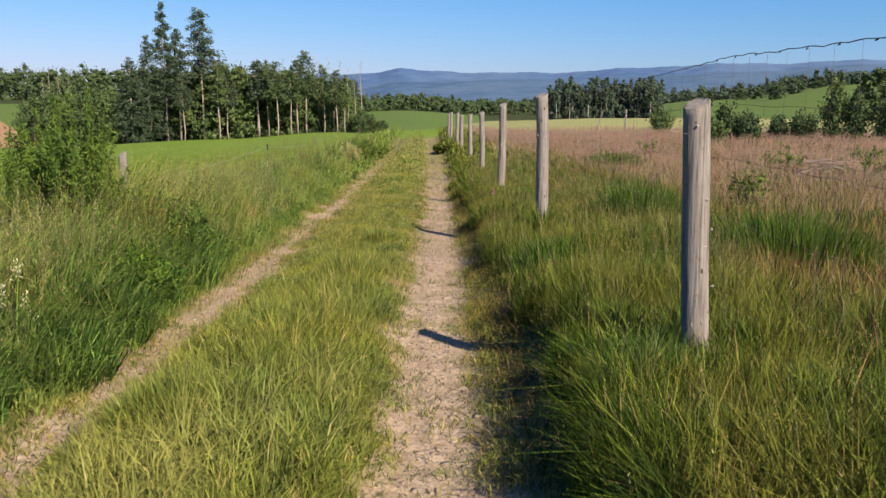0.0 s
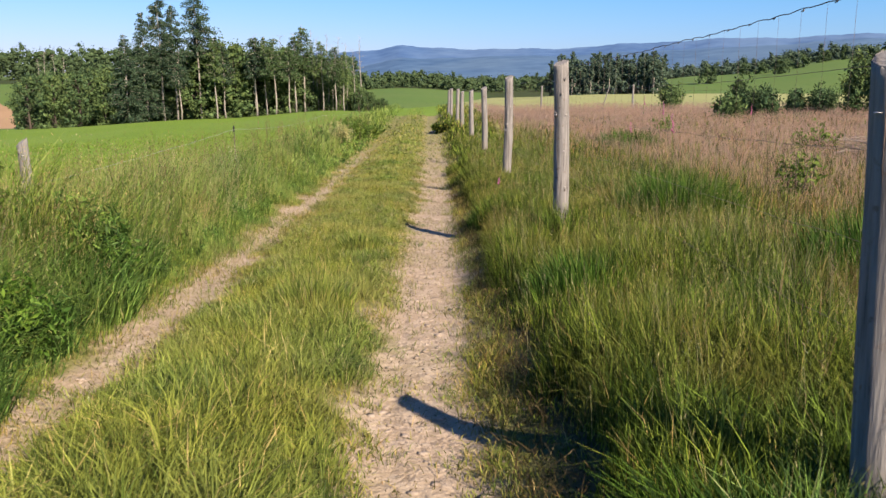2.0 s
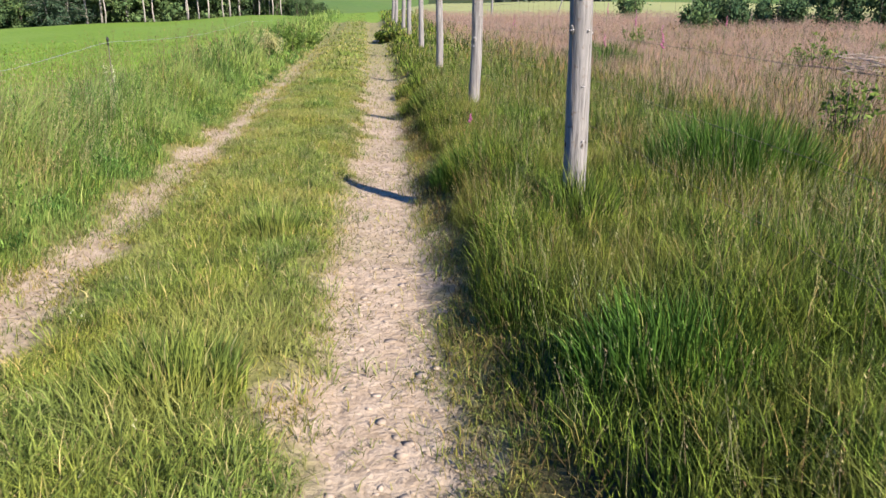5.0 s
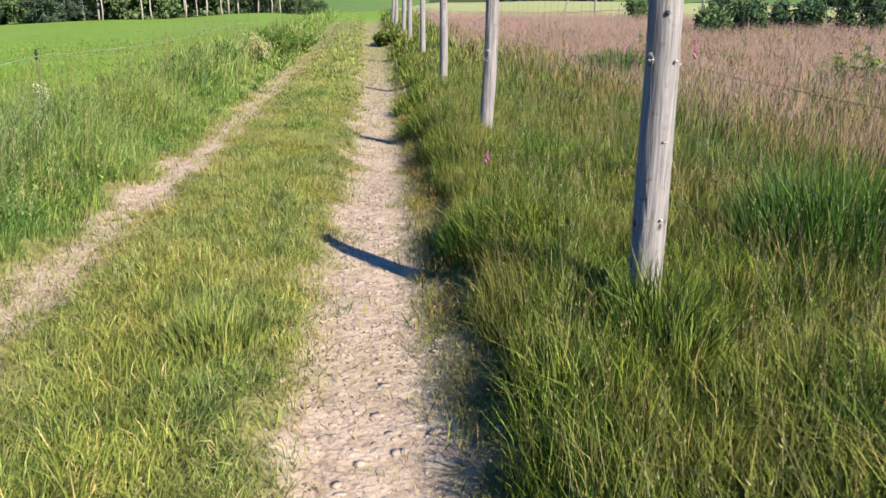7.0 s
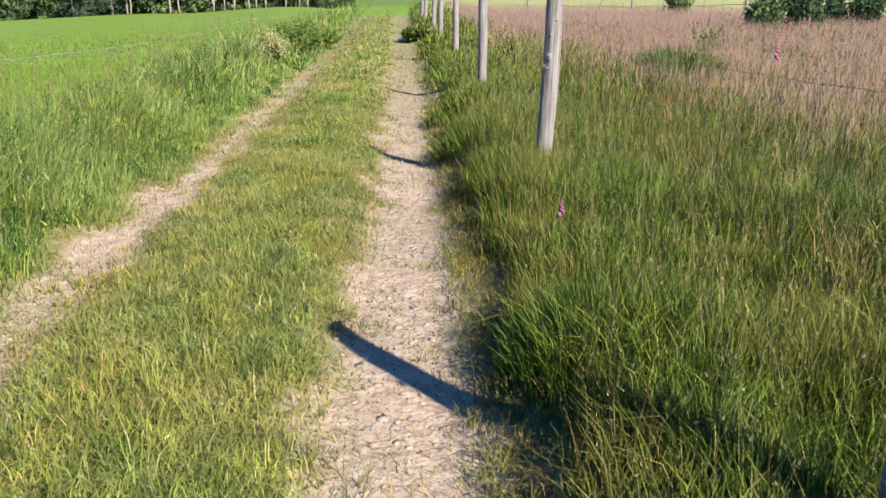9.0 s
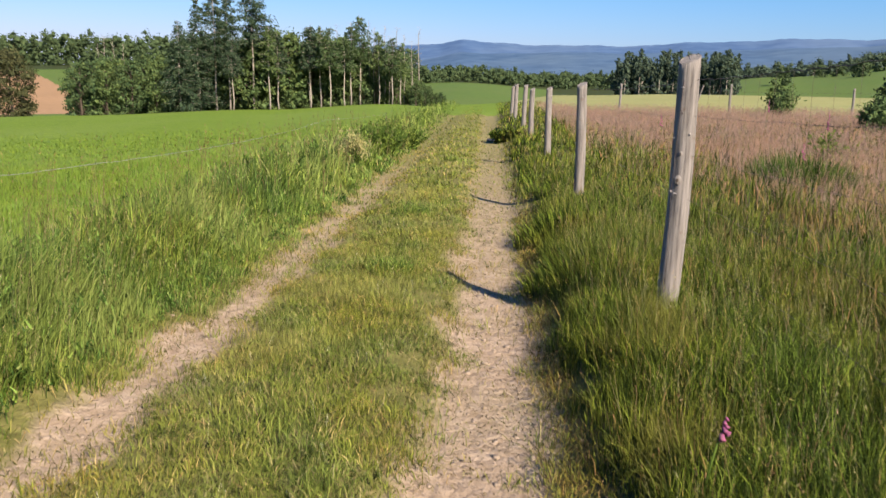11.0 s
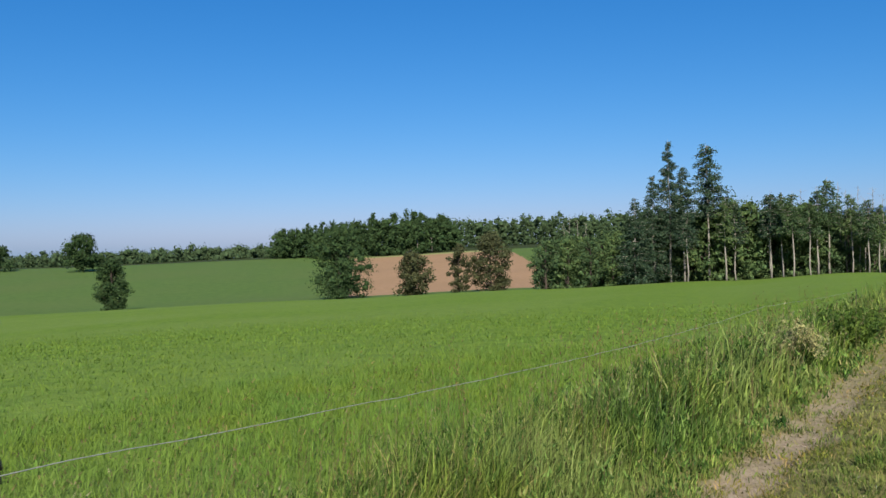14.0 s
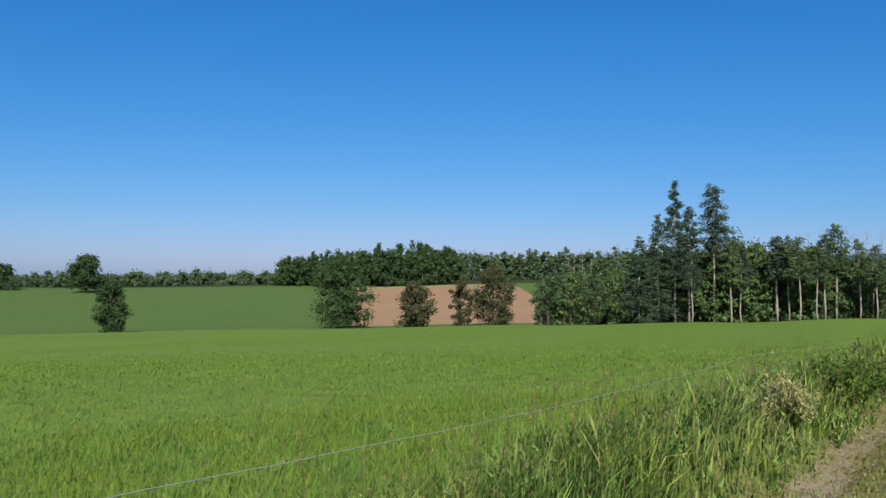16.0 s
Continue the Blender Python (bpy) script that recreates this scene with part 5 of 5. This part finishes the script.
# broom bush and weeds beside the meadow
bush("broom_bush", -3.08, 6.7, 1.68, 0.46, M_BROOM, 1, "feathery green broom bush in the verge", 90, 260, 0.028, 0.8, wide=0.03, low=0.08, slim=0.15)
bush("broom_bush", -3.55, 6.5, 1.45, 0.5, M_BROOM, 2, "feathery green broom bush in the verge", 60, 240, 0.028, 0.75, wide=0.04, low=0.08, slim=0.15)
bush("weed_clump", -2.75, 7.5, 0.7, 0.5, M_LUSH, 3, "dense clump of green weeds in the verge", 60, 110, 0.03, 0.6, wide=0.07, low=0.05, slim=0.22)
bush("white_flowered_weed", -2.5, 4.5, 0.72, 0.16, M_WHITE, 4, "weed with creamy white flower heads in the verge", 12, 26, 0.009, 0.7, wide=0.03, low=0.8)
bush("white_flowered_weed", -2.87, 13.06, 0.83, 0.07, M_WHITE, 5, "slender weed with a creamy white flower spike", 7, 56, 0.011, 0.5, wide=0.026, low=0.5)
bush("pale_grass_clump", -2.8, 23.0, 0.72, 0.5, M_PALE, 6, "clump of pale flowering grass in the verge", 60, 40, 0.022, 0.6, wide=0.05, low=0.55)
bush("weed_clump", -2.7, 26.5, 0.78, 0.7, M_BROOM, 7, "dark green weeds in the verge", 90, 60, 0.03, 0.6, wide=0.05, low=0.05)
bush("weed_clump", -2.6, 29.5, 0.62, 0.8, M_GRASS_LEFT, 8, "tall grass and weeds where the track fades", 90, 50, 0.03, 0.6, wide=0.05, low=0.05)


def grass_clump(name, x, y, h, spread, n, mat, label, lean=(0.0, 0.0), w=0.007, spread_=0.15):
    """One dense clump of long blades."""
    q, a = spread * np.sqrt(rng.random(n)), rng.uniform(0, 2 * np.pi, n)
    px, py = x + q * np.cos(a), y + q * np.sin(a)
    thing = tagged(new(name, None), label, "grass clump")
    thing.location = (x, y, ground_at(x, y))
    tuft = (np.floor(a / (2 * np.pi) * 5) + np.where(q < 0.45 * spread, 5, 0)).astype(int)
    tuft = np.where(tuft >= 5, 5, tuft)
    for t in range(6):
        k = tuft == t
        qq, aa = q[k], a[k]
        ob = blades("tuft", px[k], py[k], soil(px[k], py[k]) - 0.01, h * rng.uniform(0.55, 1.1, len(qq)) * (1 - 0.4 * (qq / spread) ** 2), np.full(len(qq), w) * rng.uniform(0.7, 1.3, len(qq)), mat,
                    (lean[0] + 0.3 * qq / spread * np.cos(aa), lean[1] + 0.3 * qq / spread * np.sin(aa)), spread_)
        for key in ("category", "kind"):
            if key in ob:
                del ob[key]
        ob.data.transform(Matrix.Translation(-thing.location))
        ob.parent = thing


grass_clump("rush_clump", 2.45, 9.9, 0.62, 0.6, 2600, M_RUSH, "dense clump of deep green rushes on the heath")
grass_clump("rush_clump", 3.2, 7.3, 0.60, 0.7, 2600, M_RUSH, "dense clump of deep green rushes on the heath")
grass_clump("rush_clump", 4.7, 22.3, 0.65, 0.8, 1400, M_RUSH, "dense clump of deep green rushes on the heath", w=0.016)
grass_clump("grass_clump", 0.95, 6.9, 0.36, 0.35, 800, M_RUSH, "bluish green grass clump below the fence", (-0.1, 0))
grass_clump("grass_clump", 1.0, 3.7, 0.36, 0.3, 1000, M_LUSH, "bright green grass clump below the fence", (-0.05, 0), 0.006, 0.35)
grass_clump("grass_clump", 1.15, 2.7, 0.36, 0.3, 1000, M_LUSH, "bright green grass clump below the fence", (-0.05, 0), 0.006, 0.35)
for x, y, h, q in ((1.75, 3.1, 0.30, 0.55), (1.45, 2.3, 0.28, 0.5), (2.3, 4.3, 0.30, 0.6), (2.6, 3.2, 0.30, 0.6), (1.7, 4.9, 0.28, 0.5), (1.9, 6.4, 0.27, 0.5)):
    grass_clump("grass_clump", x, y, h, q, 2200, M_DEEP, "deep green rough grass clump behind the fence", (0, 0), 0.005, 0.4)
for y in (2.3, 2.8, 3.3, 3.9):
    grass_clump("grass_clump", 0.74, y, 0.34, 0.2, 800, M_DEEP, "dark grass clump hanging over the foot of the bank", (-0.4, 0), 0.006, 0.3)
grass_clump("grass_clump", 0.62, 10.6, 0.28, 0.3, 1100, M_RUSH, "bluish green grass clump below the fence", (-0.15, 0))
grass_clump("grass_clump", 0.55, 15.2, 0.30, 0.4, 900, M_GRASS_RIGHT, "overhanging grass clump below the fence", (-0.2, 0), 0.009)
grass_clump("grass_clump", 0.60, 17.2, 0.32, 0.5, 900, M_GRASS_RIGHT, "overhanging grass clump below the fence", (-0.2, 0), 0.010)
grass_clump("grass_clump", -0.85, 7.2, 0.30, 0.28, 1100, M_GRASS_MID, "yellow-green grass clump between the ruts")
grass_clump("grass_clump", -0.75, 9.3, 0.24, 0.2, 800, M_GRASS_MID, "yellow-green grass clump between the ruts")
grass_clump("grass_clump", -1.25, 3.6, 0.34, 0.3, 1200, M_GRASS_MID, "yellow-green grass clump between the ruts")
grass_clump("grass_clump", -0.95, 15.6, 0.18, 0.2, 400, M_GRASS_LEFT, "green tuft between the ruts", (0, 0), 0.007, 0.4)
grass_clump("grass_clump", -1.1, 18.6, 0.20, 0.25, 400, M_GRASS_LEFT, "green tuft between the ruts", (0, 0), 0.007, 0.4)

for x, y, h, q, n in ((-2.5, 5.3, 0.62, 0.5, 2000), (-2.45, 4.5, 0.5, 0.5, 1900), (-2.6, 6.2, 0.62, 0.5, 1700), (-2.65, 3.7, 0.52, 0.5, 1700), (-2.55, 7.1, 0.6, 0.5, 1700), (-2.75, 8.1, 0.52, 0.55, 1500), (-3.1, 7.5, 0.66, 0.5, 1300)):
    grass_clump("grass_clump", x, y, h, q, n, M_LUSH, "lush drooping green grass clump in the verge", (0.12, -0.05), 0.009, 0.55)
for x, y, h in ((1.13, 8.98, 0.42), (1.08, 8.7, 0.36), (1.30, 3.72, 0.30)):
    grass_clump("grass_clump", x, y, h, 0.22, 600, M_GRASS_RIGHT, "green grass clump at the foot of a fence post", (0, 0), 0.006, 0.2)
bush("nettle_clump", -2.4, 6.0, 0.5, 0.4, M_RUSH, 12, "broad-leaved green weeds at the rut's edge", 46, 80, 0.022, 0.6, wide=0.06, low=0.1, slim=0.4)
bush("nettle_clump", -2.55, 7.6, 0.5, 0.4, M_RUSH, 13, "broad-leaved green weeds at the rut's edge", 40, 80, 0.022, 0.6, wide=0.06, low=0.1, slim=0.4)
# saplings on the heath and along its far side
for i, (x, y, h, s) in enumerate(((4.7, 12.4, 0.95, 0.28), (8.6, 20.5, 0.9, 0.5), (9.8, 18.8, 0.8, 0.6), (6.9, 27, 0.8, 0.5), (12.5, 24, 0.8, 0.6))):
    bush("oak_sapling", x, y, h, s, M_BRIGHT, 30 + i, "small bright green oak sapling on the heath", 12, 30, 0.04, 0.7, M_BARKDARK, 0.09, "sapling", 0.2)
for i, (b, r0, h, s) in enumerate(((-15.6, 50, 1.75, 1.0), (-20.2, 39, 2.0, 0.75), (-21.6, 37, 1.6, 0.9), (-19.3, 36, 1.2, 0.7), (-23.4, 42, 1.3, 0.5), (-25.0, 42, 1.6, 0.8), (-26.8, 40, 3.1, 0.75), (-28.2, 40, 2.7, 0.9), (-30.2, 40, 2.4, 1.0))):
    a = radians(b)
    bush("young_tree", 0.1 - r0 * math.sin(a), 2.3 + r0 * math.cos(a), h, 0.75 * s, M_LEAF_OAK if i % 3 else M_LEAF_LIGHT, 50 + i, "bushy young tree at the heath's far side", 26, 70, 0.085, 0.7, M_BARKDARK, 0.24, "young tree", 0.1)


def deadwood(x, y, seed):
    """A low heap of bleached branches left on the heath."""
    r = random.Random(seed)
    g = ground_at(x, y)
    thing = tagged(new("brushwood_heap", None), "low heap of bleached dead branches on the heath", "branches")
    thing.location = (x, y, g)
    for k in range(16):
        a, q, n = r.uniform(0, 6.28), r.uniform(0.3, 0.9), r.uniform(0, 3.14)
        c = Vector((0.7 * r.uniform(-1, 1), 0.4 * r.uniform(-1, 1), 0.06 + 0.2 * r.random()))
        d = Vector((math.cos(n), math.sin(n), r.uniform(-0.12, 0.2))) * q
        v, f = tube([c - d, c + Vector((0, 0, 0.04)), c + d], [0.022, 0.018, 0.008], 6)
        mesh_ob("branch", v, f, M_DEADWOOD, thing)


deadwood(9.3, 19.9, 1)
deadwood(10.6, 22.2, 2)


def puddle():
    """A muddy hole in the wheel rut, with a little water."""
    x0, y0 = -0.38, 33.2
    r = random.Random(3)
    v = [(x0, y0, ground_at(x0, y0) + 0.035)]
    for k in range(28):
        a = 2 * math.pi * k / 28
        q = 1 + 0.2 * noise.noise((math.cos(a) * 1.3, math.sin(a) * 1.3, 3))
        v.append((x0 + 0.13 * q * math.cos(a), y0 + 0.55 * q * math.sin(a), ground_at(x0, y0) + 0.035))
    m, n, l, b = material("puddle_water", 0.6, 0, 0.15)
    b.inputs["Base Color"].default_value = (0.02, 0.017, 0.013, 1)
    tagged(mesh_ob("puddle", v, [(0, k + 1, (k + 1) % 28 + 1) for k in range(28)], m), "small dark muddy puddle in the wheel rut", "puddle", kind="structure")
    bush("mud_grass", 0.05, 32.0, 0.45, 0.5, M_GRASS_RIGHT, 90, "dark overhanging grass beside the puddle", 40, 40, 0.06, 0.5, wide=0.06, low=0.05)


puddle()
